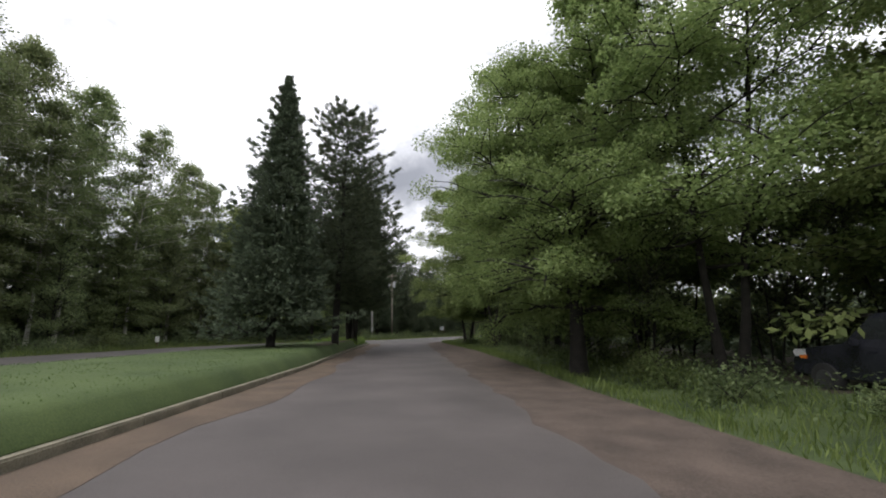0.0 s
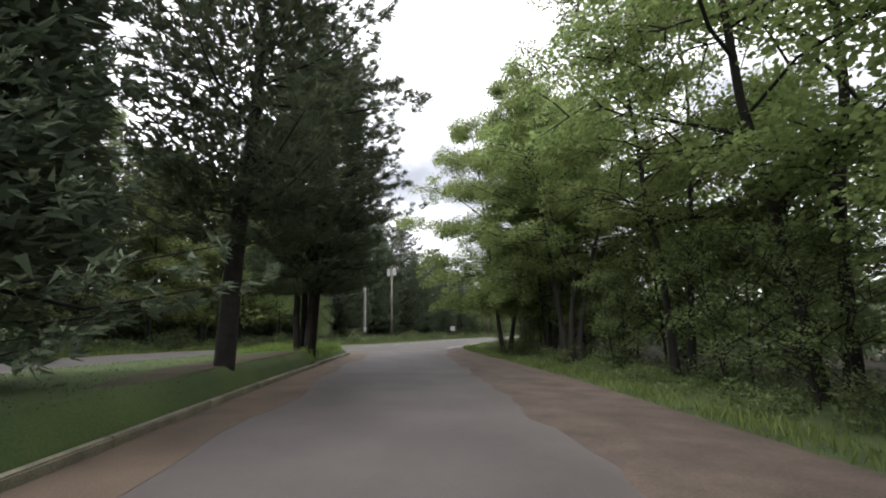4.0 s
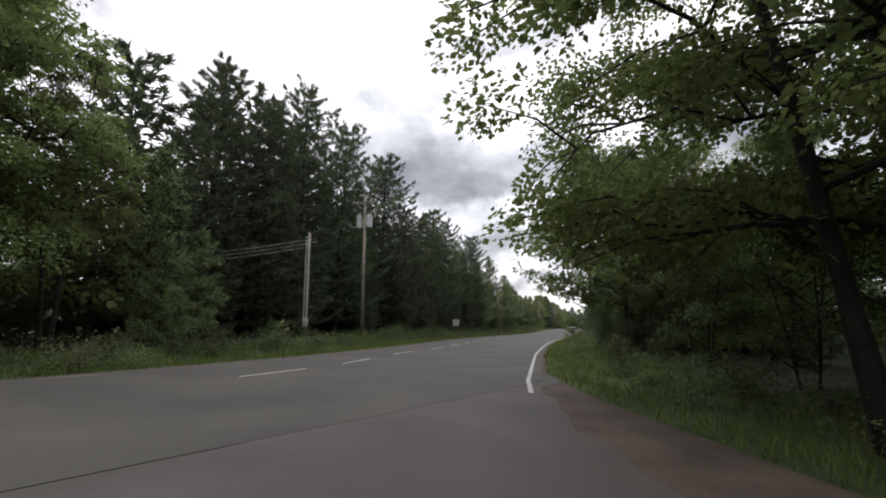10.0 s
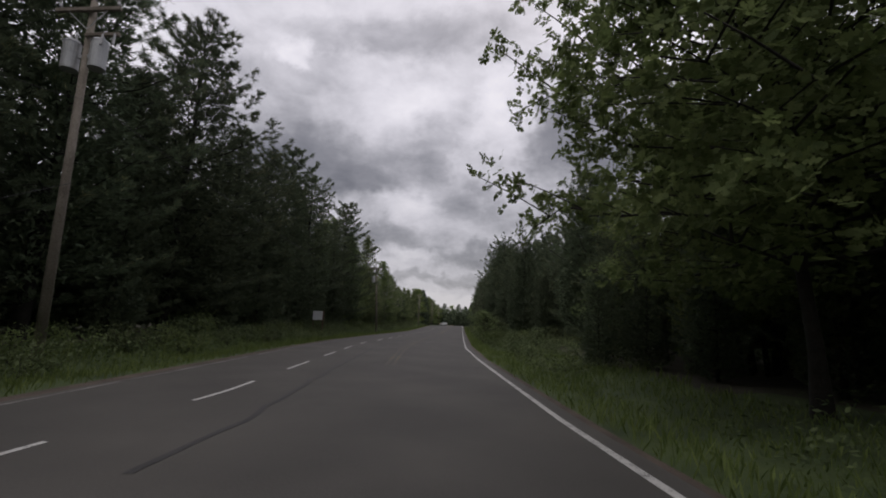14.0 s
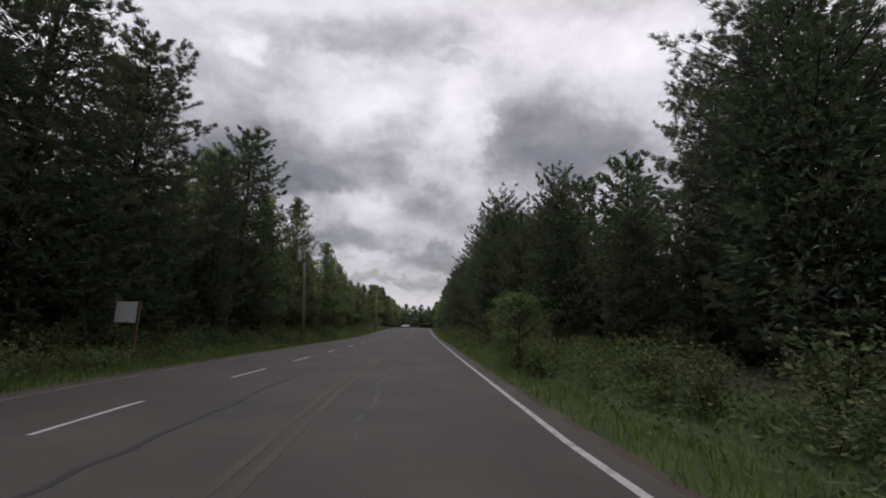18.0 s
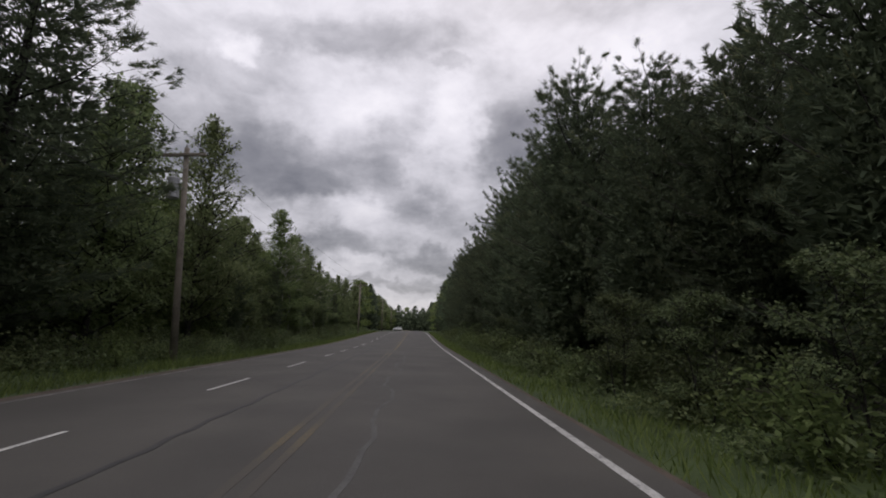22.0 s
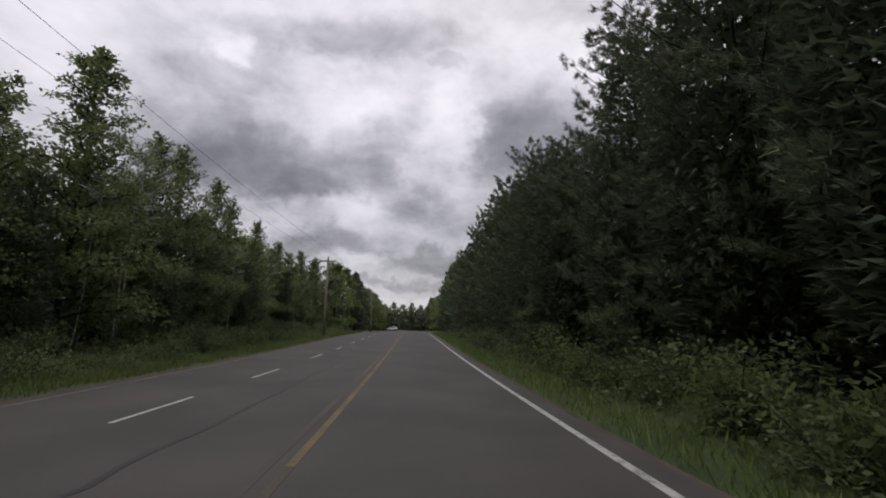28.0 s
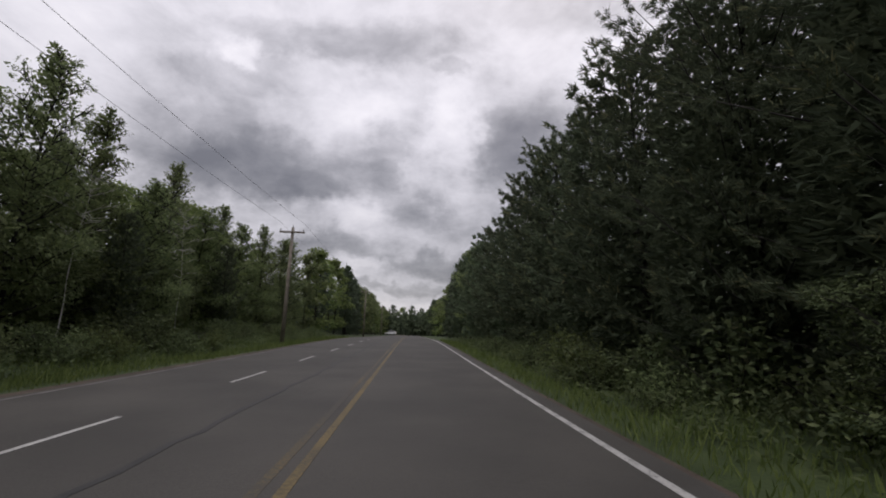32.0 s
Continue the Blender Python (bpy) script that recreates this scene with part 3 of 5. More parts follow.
side_left = along([(-140, 51.0), (-80, 24.5), (-72, 20.9), (-64, 17.35), (-56, 13.8), (-47, 9.3), (-38, 5.1), (-33.5, 3.0), (-32.4, 2.2), (-22, 3.6)])
side_right = along([(-140, 60.0), (-80, 31.4), (-68.6, 25.9), (-51, 17.2), (-40.6, 12.2), (-33, 8.5), (-28.7, 6.85), (-25, 5.6), (-22, 5.0)])
gravel_right = along([(-140, 63), (-80, 34.0), (-68.6, 28.4), (-58, 23.0), (-50.5, 19.7), (-41, 15.3), (-33.4, 11.2), (-28, 8.2), (-24, 6.2), (-20, 4.9), (-12, 3.95), (0, 3.0), (12, 2.62), (400, 2.62)])


def strip(name, left, right, y0, y1, step, lift, mat, cols=3, skirt=0.12, label="", category="", kind="structure"):
    ys = np.arange(y0, y1 + step * 0.5, step)
    V, F = [], []
    for y in ys:
        a, b = float(left(y)), float(right(y))
        for k in range(cols + 1):
            V.append((a + (b - a) * k / cols, y, rise(y) + lift))
        V.append((a, y, rise(y) + lift - skirt)), V.append((b, y, rise(y) + lift - skirt))
    w = cols + 3
    for i in range(len(ys) - 1):
        p, q = i * w, (i + 1) * w
        for k in range(cols):
            F.append((p + k, p + k + 1, q + k + 1, q + k))
        F.append((p + cols + 1, p, q, q + cols + 1))
        F.append((p + cols, p + cols + 2, q + cols + 2, q + cols))
    ob = new(name, mesh_of(name, V, F, [mat]))
    return tagged(ob, label, category, kind=kind)


strip("road_main", main_left, main_right, -140, 400, 1.5, 0.0, ASPHALT, 4, label="grey asphalt road with faded lane markings through forest", category="road")
strip("road_side", side_left, lambda y: side_right(y) - 0.10 + 0.13 * np.sin(y * 1.7) * np.sin(y * 0.43) + 0.07 * np.sin(y * 4.3 + 1), -140, -22, 0.5, -0.004, SIDE_ASPHALT, 4, label="worn brownish grey asphalt side road joining the main road", category="road")
strip("shoulder_gravel", lambda y: np.where(y < -22, side_right(np.minimum(y, -22)), main_right(y)) - 0.6, gravel_right, -140, 400, 1.5, -0.012, GRAVEL, 2, label="brown gravel and dirt shoulder along the asphalt", category="shoulder")
strip("shoulder_far", lambda y: main_left(y) - 0.35, lambda y: main_left(y) + 0.05, -140, 400, 2.0, -0.012, GRAVEL, 1, label="narrow gravel shoulder along the far lane", category="shoulder")

strip("apron", lambda y: main_right(y) - 0.6, lambda y: np.maximum(side_left(y) + 0.6, main_right(y) + 0.4), -46, -20.5, 0.75, -0.008, ASPHALT, 2, 0.1, label="asphalt apron where the two roads meet", category="road")
strip("dirt_margin", lambda y: side_left(y) + 0.0, lambda y: side_left(y) + 1.05 + 0.3 * np.sin(y * 0.9) * np.sin(y * 0.37), -95, -33, 1.0, 0.0, DIRT, 2, 0.003, label="brown dirt washed along the kerb", category="dirt")

# cross road and planted island at the far end of the straight
strip("road_cross", lambda y: -60.0, lambda y: 60.0, 232, 239, 1.0, 0.004, ASPHALT, 6, label="grey asphalt road crossing at the far junction", category="road")


def road_paint(name, x, y0, y1, width, mat, label, step=1.0, lift=0.004):
    return strip(name, lambda y: x(y) - width / 2, lambda y: x(y) + width / 2, y0, y1, step, lift, mat, 1, 0.003, label, "road marking")


road_paint("edge_line_right", line_right, -24, 215, 0.105, WHITE_LINE, "worn white edge line painted on the asphalt")
road_paint("edge_line_left", lambda y: main_left(y) + 0.16, -30, 215, 0.055, FAINT_LINE, "thin worn white edge line along the far lane")
road_paint("centre_line_near", lambda y: yellow_x(y) + 0.11, -4, 50, 0.10, YELLOW_LINE, "faded yellow centre line painted on the asphalt")
road_paint("centre_line_kept", lambda y: yellow_x(y) + 0.11, 50, 205, 0.10, YELLOW_FRESH, "better kept stretch of yellow centre line")
road_paint("centre_line_far", lambda y: yellow_x(y) - 0.11, -4, 205, 0.10, YELLOW_LINE, "faded yellow centre line painted on the asphalt")
dashes = [-24.9, -20.7, -15.6, -10.9, -6.2, -1.6, 3.0, 8.1, 13.8, 18.9, 24.5, 30.5, 36.3, 42.3, 47.0, 52.0, 57.4, 64.0, 70.0] + [75.9 + 6 * k for k in range(20)]
for k, y in enumerate(dashes):
    tagged(road_paint("lane_dash", dash_x, y, y + 2.3, 0.075, DASH_LINE, "white lane dash painted on the asphalt", 0.575), group="dashes of the lane line")
road_paint("junction_line", along([(-34.6, 4.25), (-32.0, 3.82)]), -34.6, -32.0, 0.08, YELLOW_LINE, "faded yellow line at the mouth of the side road", 0.5, lift=0.006)
seam_rng = np.random.default_rng(4)
seam_w = seam_rng.normal(0, 0.035, 700)
road_paint("tar_seam", lambda y: yellow_x(y) - 1.45 + seam_w[int(y * 2 + 200) % 700], -14, 200, 0.09, TAR, "dark tar seam wandering along the lane joint", 0.5)
seam_v = np.convolve(seam_rng.normal(0, 0.22, 700), np.ones(5) / 5, "same")
road_paint("pale_crack", lambda y: yellow_x(y) + 0.85 + seam_v[int(y * 2 + 200) % 700], 8, 48, 0.07, PALE_CRACK, "pale wandering crack in the asphalt", 0.5)


# ---- ground ----
def off_road(x, y):
    """Metres outside the nearest paved or gravel strip (0 on it)."""
    m = np.maximum(np.maximum(main_left(y) - 0.35 - x, x - main_right(y)), 0)
    right = np.maximum(np.maximum(main_right(y) - x, x - gravel_right(y)), 0)
    s = np.where(y < -22, np.maximum(np.maximum(side_left(np.minimum(y, -22)) - x, x - gravel_right(y)), 0), right)
    return np.minimum(m, s)


def ground_height(x, y):
    d = off_road(x, y)
    up = np.clip(d / 6.0, 0, 1)
    bumps = 0.09 * np.sin(x * 0.9 + 1.3 * np.sin(y * 0.31)) * np.cos(y * 0.63 + 0.5 * np.sin(x * 0.4))
    ditch = -0.16 * np.exp(-((d - 1.7) / 0.9) ** 2)
    base = np.array([rise(float(v)) for v in np.ravel(y)]).reshape(np.shape(y))
    return base - 0.05 - 0.09 * (d < 0.01) + np.where(d > 0.01, ditch + 0.22 * up * up + bumps * np.clip(d / 2.5, 0, 1), 0)


gx = np.r_[-1800, -900, -400, -180, -100, -70, np.arange(-50, 66, 1.25), 80, 110, 200, 400, 900, 1800]
gy = np.r_[-1800, -900, -400, -220, -160, np.arange(-130, 130, 1.25), np.arange(132, 330, 6), 400, 600, 1000, 2200]
GX, GY = np.meshgrid(gx, gy)
GZ = ground_height(GX, GY)
nx, ny = len(gx), len(gy)
idx = np.arange(nx * ny).reshape(ny, nx)
gf = np.stack([idx[:-1, :-1], idx[:-1, 1:], idx[1:, 1:], idx[1:, :-1]], -1).reshape(-1, 4)
mid_d = off_road((GX[:-1, :-1] + GX[1:, 1:]) / 2, (GY[:-1, :-1] + GY[1:, 1:]) / 2)
on_right = (GX[:-1, :-1] > 4) & (GY[:-1, :-1] > -15)
gm = np.where(mid_d > np.where(on_right, 4.5, 5.5), 1, 0).ravel()
ground = new("ground", mesh_of("ground", np.c_[GX.ravel(), GY.ravel(), GZ.ravel()], gf, [GRASS_SOIL, FOREST_SOIL], gm, smooth=True))
tagged(ground, "grassy verge and dark forest floor with leaf litter", "ground", kind="structure")


def height(x, y):
    return float(ground_height(np.array([x]), np.array([y]))[0])


# lawn island between the two roads, with a concrete kerb
def lawn_height(x, y):
    """A bank rises behind the kerb; the lawn then falls away to the main road."""
    a, b = main_right(y) + 0.1, side_left(y) - 0.22
    w = np.maximum(b - a, 0.05)
    from_kerb, from_road = np.clip((b - x) / 0.3, 0, 1), np.clip((x - a) / 4.5, 0, 1)
    k, r = from_kerb * from_kerb * (3 - 2 * from_kerb), from_road * from_road * (3 - 2 * from_road)
    full = np.minimum(1, w / 5)
    return np.minimum(0.10 + 0.40 * k * full, -0.03 + 0.53 * r * full + 0.13 * (1 - full)) + 0.015 * np.sin(x * 1.9 + y * 0.7)


lawn_rows = np.arange(-96, -33.0, 0.9)
V, F = [], []
for y in lawn_rows:
    a = main_right(y) + 0.1
    b = side_left(y) - 0.22
    b = max(b, a + 0.05)
    for f in (0, 0.1, 0.2, 0.32, 0.45, 0.58, 0.7, 0.8, 0.86, 0.91, 0.95, 0.98, 1.0):
        x = a + (b - a) * f
        V.append((x, y, float(lawn_height(x, y))))
for i in range(len(lawn_rows) - 1):
    for k in range(12):
        F.append((i * 13 + k, i * 13 + k + 1, (i + 1) * 13 + k + 1, (i + 1) * 13 + k))
tagged(new("lawn_island", mesh_of("lawn_island", V, F, [LAWN], smooth=True)), "mown green lawn on the island between two roads", "lawn", kind="structure")

kerb = thing("kerb", pose(0, 0, 0), "low weathered concrete kerb edging the lawn island", "kerb", kind="structure")
ky = -95.0
while ky < -34.6:
    y1 = min(ky + 2.2, -34.2)
    p, q = Vector((float(side_left(ky)) - 0.1, ky, 0)), Vector((float(side_left(y1)) - 0.1, y1, 0))
    d = q - p
    piece = box(0.13, d.length - 0.015, 0.24, (0, 0, -0.03), 0.02)
    ob = part("kerb_stone", piece, CONCRETE, kerb)
    ob.matrix_world = Matrix.Translation((p + q) / 2 + Vector((0, 0, 0.02 + 0.008 * math.sin(ky * 3)))) @ Matrix.Rotation(math.atan2(-d.x, d.y), 4, "Z")
    ky = y1 if y1 > -34.3 else ky + 2.2

for p, q in ((Vector((3.2, -34.1, 0)), Vector((2.2, -33.6, 0))), (Vector((2.2, -33.6, 0)), Vector((0.9, -33.7, 0)))):
    d = q - p
    ob = part("kerb_stone", box(0.13, d.length - 0.015, 0.24, (0, 0, -0.03), 0.02), CONCRETE, kerb)
    ob.matrix_world = Matrix.Translation((p + q) / 2 + Vector((0, 0, 0.02))) @ Matrix.Rotation(math.atan2(-d.x, d.y), 4, "Z")

# brown patches on the lawn, their dark colour standing in for the pines' shade
V, F = [], []
for i, cx, cy, rx, ry in ((0, 7.9, -45.6, 1.5, 4.6), (1, 5.6, -40.8, 1.2, 2.2)):
    base = len(V)
    for ring in range(5):
        for k in range(24):
            a = 2 * math.pi * k / 24
            q = ring / 4 * (1 + 0.14 * math.sin(3 * a + i) + 0.08 * math.sin(7 * a))
            px, py = cx + rx * q * math.cos(a) + 0.42 * (cy - (cy + ry * q * math.sin(a))), cy + ry * q * math.sin(a)
            px = min(px, float(side_left(py)) - 0.62)
            V.append((px, py, float(lawn_height(px, py)) + 0.012 - 0.02 * (ring == 4)))
    for ring in range(4):
        for k in range(24):
            k2 = (k + 1) % 24
            F.append((base + ring * 24 + k, base + ring * 24 + k2, base + (ring + 1) * 24 + k2, base + (ring + 1) * 24 + k))
tagged(new("pine_shade_patch", mesh_of("pine_shade_patch", V, F, [PINE_SHADE], smooth=True)), "brown patch standing in for the pines' shade on the lawn", "soil", kind="structure")

# ---- trees ----
# each kind: (height it is made for, trunk, crown)
def made(h, pair):
    return (h, *pair)


KINDS = {
    "spruce": [made(14, conifer(11, 14.0, 4.2, 0.9, 0.40, 8, 32, 10, 0.18, 0.028, flat=0.96, lift=(-0.34, -0.12), sweep=0.22, bare=0.2, up=0.1, inner=15000, patch=0.30, fresh=0.0, needles=LEAF_SPRUCE, belly=0.12, ragged=0.12))],
    "island_pine": [made(13.5, conifer(26, 13.5, 3.9, 2.4, 0.55, 6, 34, 20, 0.19, 0.013, flat=0.42, stems=4, inner=2600, patch=0.22, fresh=0.05, ragged=0.06, thick=0.0095)),
                    made(14, conifer(25, 14.0, 3.9, 2.6, 0.66, 5, 48, 18, 0.21, 0.016, flat=0.50, inner=6000, patch=0.24, fresh=0.05, ragged=0.35, thick=0.013))],
    "pine": [made(17.5, conifer(21, 17.0, 4.6, 0.9, 1.08, 6, 44, 18, 0.24, 0.017, flat=0.58, inner=9000, patch=0.30, ragged=0.32, top_lift=0.62, fan=0.46)),
             made(17.5, conifer(22, 17.0, 4.4, 0.6, 1.02, 6, 42, 18, 0.24, 0.017, flat=0.62, inner=9000, patch=0.30, ragged=0.32, top_lift=0.62, fan=0.46)),
             made(17.6, conifer(23, 17.0, 4.8, 1.2, 1.15, 6, 46, 18, 0.24, 0.017, flat=0.54, inner=9000, patch=0.30, ragged=0.36, top_lift=0.7, fan=0.46))],
    "bushy_pine": [made(11, conifer(31, 11.0, 4.1, 0.3, 0.52, 6, 28, 20, 0.20, 0.012, flat=0.42, inner=17000, patch=0.26)),
                   made(11, conifer(32, 11.0, 3.8, 0.3, 0.52, 6, 28, 20, 0.20, 0.012, flat=0.46, inner=17000, patch=0.26, ragged=0.3)),
                   made(12, conifer(33, 12.0, 4.3, 0.4, 0.80, 6, 28, 20, 0.20, 0.012, stems=2, flat=0.40, inner=17000, patch=0.26, ragged=0.3)),
                   made(11, conifer(34, 11.0, 3.9, 0.3, 0.58, 6, 22, 10, 0.28, 0.036, flat=0.44, inner=3500, patch=0.36))],
    "back_pine": [made(12, conifer(36, 12.0, 4.2, 0.5, 0.95, 5, 14, 8, 0.42, 0.07, inner=1800, patch=0.5, fresh=0.0)), made(12, conifer(37, 12.0, 4.0, 0.5, 0.95, 5, 14, 8, 0.42, 0.07, inner=1800, patch=0.5, fresh=0.0))],
    "maple": [made(12, broadleaf(41, 12.0, 4.6, 1.4, 34, 400, 120, 0.112, 0.15, LEAF_MAPLE, BARK_DARK, inner=7000, outline=broad_kite())),
              made(16, broadleaf(42, 16.0, 5.2, 2.4, 46, 560, 145, 0.112, 0.17, LEAF_MAPLE, BARK_DARK, stems=3, inner=12000, outline=broad_kite(), narrow=0.62)),
              made(17, broadleaf(43, 17.0, 5.4, 3.0, 46, 560, 145, 0.112, 0.18, LEAF_MAPLE, BARK_DARK, stems=2, lean=(0.04, 0.02), inner=11000, outline=broad_kite(), narrow=0.62)),
              made(17, broadleaf(44, 17.0, 5.0, 3.4, 44, 480, 135, 0.112, 0.18, LEAF_MAPLE, BARK_DARK, stems=2, lean=(-0.03, 0.02), inner=8000, outline=broad_kite(), narrow=0.66, bend=0.018)),
              made(18, broadleaf(45, 18.0, 6.8, 3.0, 66, 900, 180, 0.115, 0.20, LEAF_MAPLE, BARK_DARK, stems=3, inner=9000, outline=broad_kite(), narrow=0.66, clump=0.62, droop=0.3)),
              made(17, broadleaf(47, 17.0, 5.0, 3.4, 44, 500, 120, 0.112, 0.18, LEAF_MAPLE, BARK_DARK, stems=2, lean=(0.03, 0.02), inner=5500, outline=broad_kite(), narrow=0.66, bend=0.018)),
              made(17, broadleaf(48, 17.0, 4.2, 7.4, 40, 380, 108, 0.112, 0.18, LEAF_MAPLE, BARK_DARK, stems=3, inner=1800, outline=broad_kite(), narrow=0.66,
                                 ways=[[(0, 0, -0.2), (0.35, 0.12, 2.6), (0.9, 0.3, 5.0), (1.6, 0.6, 7.5), (2.3, 0.9, 11.0), (2.6, 1.1, 15.5)],
                                       [(-0.25, -0.1, -0.2), (-0.15, 0, 2.4), (0.1, 0.1, 3.6), (-0.5, -0.2, 5.4), (-1.3, -0.4, 8.5), (-1.7, -0.6, 15.0)],
                                       [(-0.5, 0.3, -0.2), (-0.8, 0.5, 3.0), (-1.3, 0.8, 6.0), (-1.7, 1.4, 9.0), (-2.4, 2.0, 12.0), (-2.6, 2.2, 14.0)]])),
              made(15, broadleaf(49, 15.0, 5.4, 3.6, 64, 640, 235, 0.078, 0.36, LEAF_MAPLE, BARK_DARK, stems=2, inner=14000, outline=broad_kite(), narrow=0.7, droop=0.3,
                                 ways=[[(0, 0, -0.2), (0.02, 0, 1.7), (-0.05, 0, 3.4), (-0.9, 0.3, 5.6), (-1.7, 0.5, 8.0), (-2.1, 0.6, 11.5)],
                                       [(0, 0, -0.2), (-0.02, 0, 1.7), (0.02, 0, 3.5), (0.7, 0.4, 6.5), (1.1, 0.2, 10.5), (1.3, 0.3, 14.2)]]))],
    "back_maple": [made(12, broadleaf(46, 12.0, 4.8, 1.0, 22, 200, 24, 0.30, 0.16, LEAF_MAPLE, BARK_DARK, sides=5, inner=1500, patch=0.45, clump=0.7))],
    "oak": [made(10.5, broadleaf(51, 10.5, 5.2, 2.4, 44, 830, 60, 0.138, 0.12, LEAF_OAK, BARK_DARK, narrow=0.75, droop=0.08, up=-0.08, clump=0.46, inner=6500, patch=0.2, outline=oak_leaf(), rosette=6, layer=0.95)),
            made(15, broadleaf(52, 15.0, 5.2, 2.0, 40, 460, 52, 0.138, 0.16, LEAF_OAK, BARK_DARK, droop=0.08, clump=0.55, inner=6000, patch=0.2, outline=oak_leaf(), rosette=6, layer=0.95))],
    "aspen": [made(20, broadleaf(61, 20.0, 3.4, 4.5, 44, 600, 34, 0.16, 0.13, LEAF_ASPEN, BARK_BIRCH, narrow=0.8, inner=3600, patch=0.24, clump=0.46, layer=0.85)), made(19, broadleaf(62, 19.0, 3.6, 3.8, 44, 600, 34, 0.16, 0.12, LEAF_ASPEN, BARK_BIRCH, narrow=0.8, lean=(0.04, 0.0), inner=3600, patch=0.24, clump=0.46, layer=0.85))],
    "birch": [made(11, broadleaf(66, 11.0, 1.7, 5.0, 18, 90, 20, 0.10, 0.042, LEAF_ASPEN, BARK_WHITE, narrow=0.9, droop=0.1, lean=(0.08, 0.02), inner=60, clump=0.4)), made(11, broadleaf(67, 11.0, 1.6, 5.6, 16, 80, 18, 0.10, 0.038, LEAF_ASPEN, BARK_WHITE, narrow=0.9, droop=0.1, lean=(-0.05, 0.05), inner=60, clump=0.4))],
    "poplar": [made(11, broadleaf(71, 11.0, 3.0, 0.6, 46, 340, 64, 0.14, 0.11, LEAF_ASPEN, BARK_DARK, cone=True, droop=-0.15, inner=2200, patch=0.22, clump=0.5, up=0.16, layer=0.7)), made(11, broadleaf(72, 11.0, 3.2, 0.5, 44, 340, 64, 0.14, 0.11, LEAF_ASPEN, BARK_DARK, cone=True, droop=-0.1, inner=2200, patch=0.22, clump=0.52, up=0.1, layer=0.6)),
               made(10, broadleaf(73, 10.0, 3.1, 0.4, 44, 340, 64, 0.14, 0.11, LEAF_POPLAR, BARK_DARK, cone=True, inner=2200, patch=0.22, clump=0.52, up=0.05))],
    "sapling": [made(5, broadleaf(76, 5.0, 2.1, 0.4, 24, 170, 34, 0.10, 0.05, LEAF_SHRUB, BARK_DARK, narrow=0.8, droop=0.0, stems=3, inner=1200, patch=0.14, clump=0.34, up=0.2)), made(4, broadleaf(77, 4.0, 1.7, 0.3, 26, 200, 34, 0.085, 0.05, LEAF_POPLAR, BARK_DARK, narrow=0.85, droop=0.05, stems=2, inner=800, patch=0.14, clump=0.3, up=0.2))],
    "far_broadleaf": [made(11, broadleaf(81, 11.0, 3.0, 0.6, 12, 80, 12, 0.42, 0.14, LEAF_ASPEN, BARK_DARK, narrow=0.95, sides=4, inner=400, patch=0.7, clump=0.6, up=0.2)), made(11, broadleaf(82, 11.0, 3.2, 0.6, 12, 80, 12, 0.42, 0.14, LEAF_MAPLE, BARK_DARK, narrow=0.9, sides=4, inner=400, patch=0.7, clump=0.6, up=0.1))],
    "far_pine": [made(12, conifer(91, 12.0, 3.6, 0.8, 1.2, 4, 8, 5, 0.8, 0.16, inner=400, patch=0.9, fresh=0.0)), made(12, conifer(92, 12.0, 3.0, 0.5, 0.9, 5, 8, 5, 0.7, 0.14, flat=0.85, lift=(-0.25, -0.1), up=0.0, inner=400, patch=0.8, fresh=0.0, needles=LEAF_SPRUCE))],
}
NAMES = {"sapling": ("young_tree", "bushy young broadleaf tree with leaves to the ground", "tree"),
         "birch": ("birch_tree", "thin white-barked birch with a sparse airy crown", "birch"),
         "spruce": ("spruce_tree", "dark green conical spruce standing on the lawn island", "spruce"),
         "island_pine": ("pine_tree", "dark dense pine standing on the lawn island", "pine"),
         "pine": ("pine_tree", "tall dark green white pine at the forest edge", "pine"),
         "bushy_pine": ("pine_tree", "dense dark pine with low branches beside the road", "pine"),
         "back_pine": ("pine_tree", "dark pine standing deeper in the forest", "pine"),
         "back_maple": ("maple_tree", "leafy green maple standing deeper in the woods", "tree"),
         "maple": ("maple_tree", "leafy green maple with dark trunk at the roadside", "tree"),
         "oak": ("oak_tree", "spreading oak with lobed green leaves beside the road", "oak"),
         "aspen": ("aspen_tree", "slender pale-barked aspen with light green leaves", "aspen"),
         "poplar": ("poplar_tree", "green roadside poplar with leaves down to the undergrowth", "tree"),
         "far_broadleaf": ("broadleaf_tree", "distant green broadleaf tree lining the road", "tree"),
         "far_pine": ("pine_tree", "distant dark conifer lining the road", "pine")}
tree_rng = random.Random(5)


def tree(kind, x, y, h, variant=None, wide=1.0, turn=None, group="", label="", z=None):
    v = tree_rng.randrange(len(KINDS[kind])) if variant is None else variant
    made_for, trunk, crown = KINDS[kind][v]
    s = h / made_for
    name, text, cat = NAMES[kind]
    rz = tree_rng.uniform(0, 360) if turn is None else turn
    ob = thing(name, Matrix.LocRotScale((x, y, height(x, y) if z is None else z), Euler((0, 0, radians(rz))), (s * wide, s * wide, s)), label or text, cat, group)
    child("trunk", trunk, ob)
    child("crown", crown, ob)
    return ob


# the island between the roads
tree("spruce", 8.9, -52.5, 13.6, 0, 1.0, z=0.46)
tree("island_pine", 8.6, -47.2, 14.4, 1, 1.12, z=0.46)
tree("island_pine", 5.75, -41.0, 12.8, 0, 1.16, label="dark twin-stemmed pine on the lawn island", z=0.44)

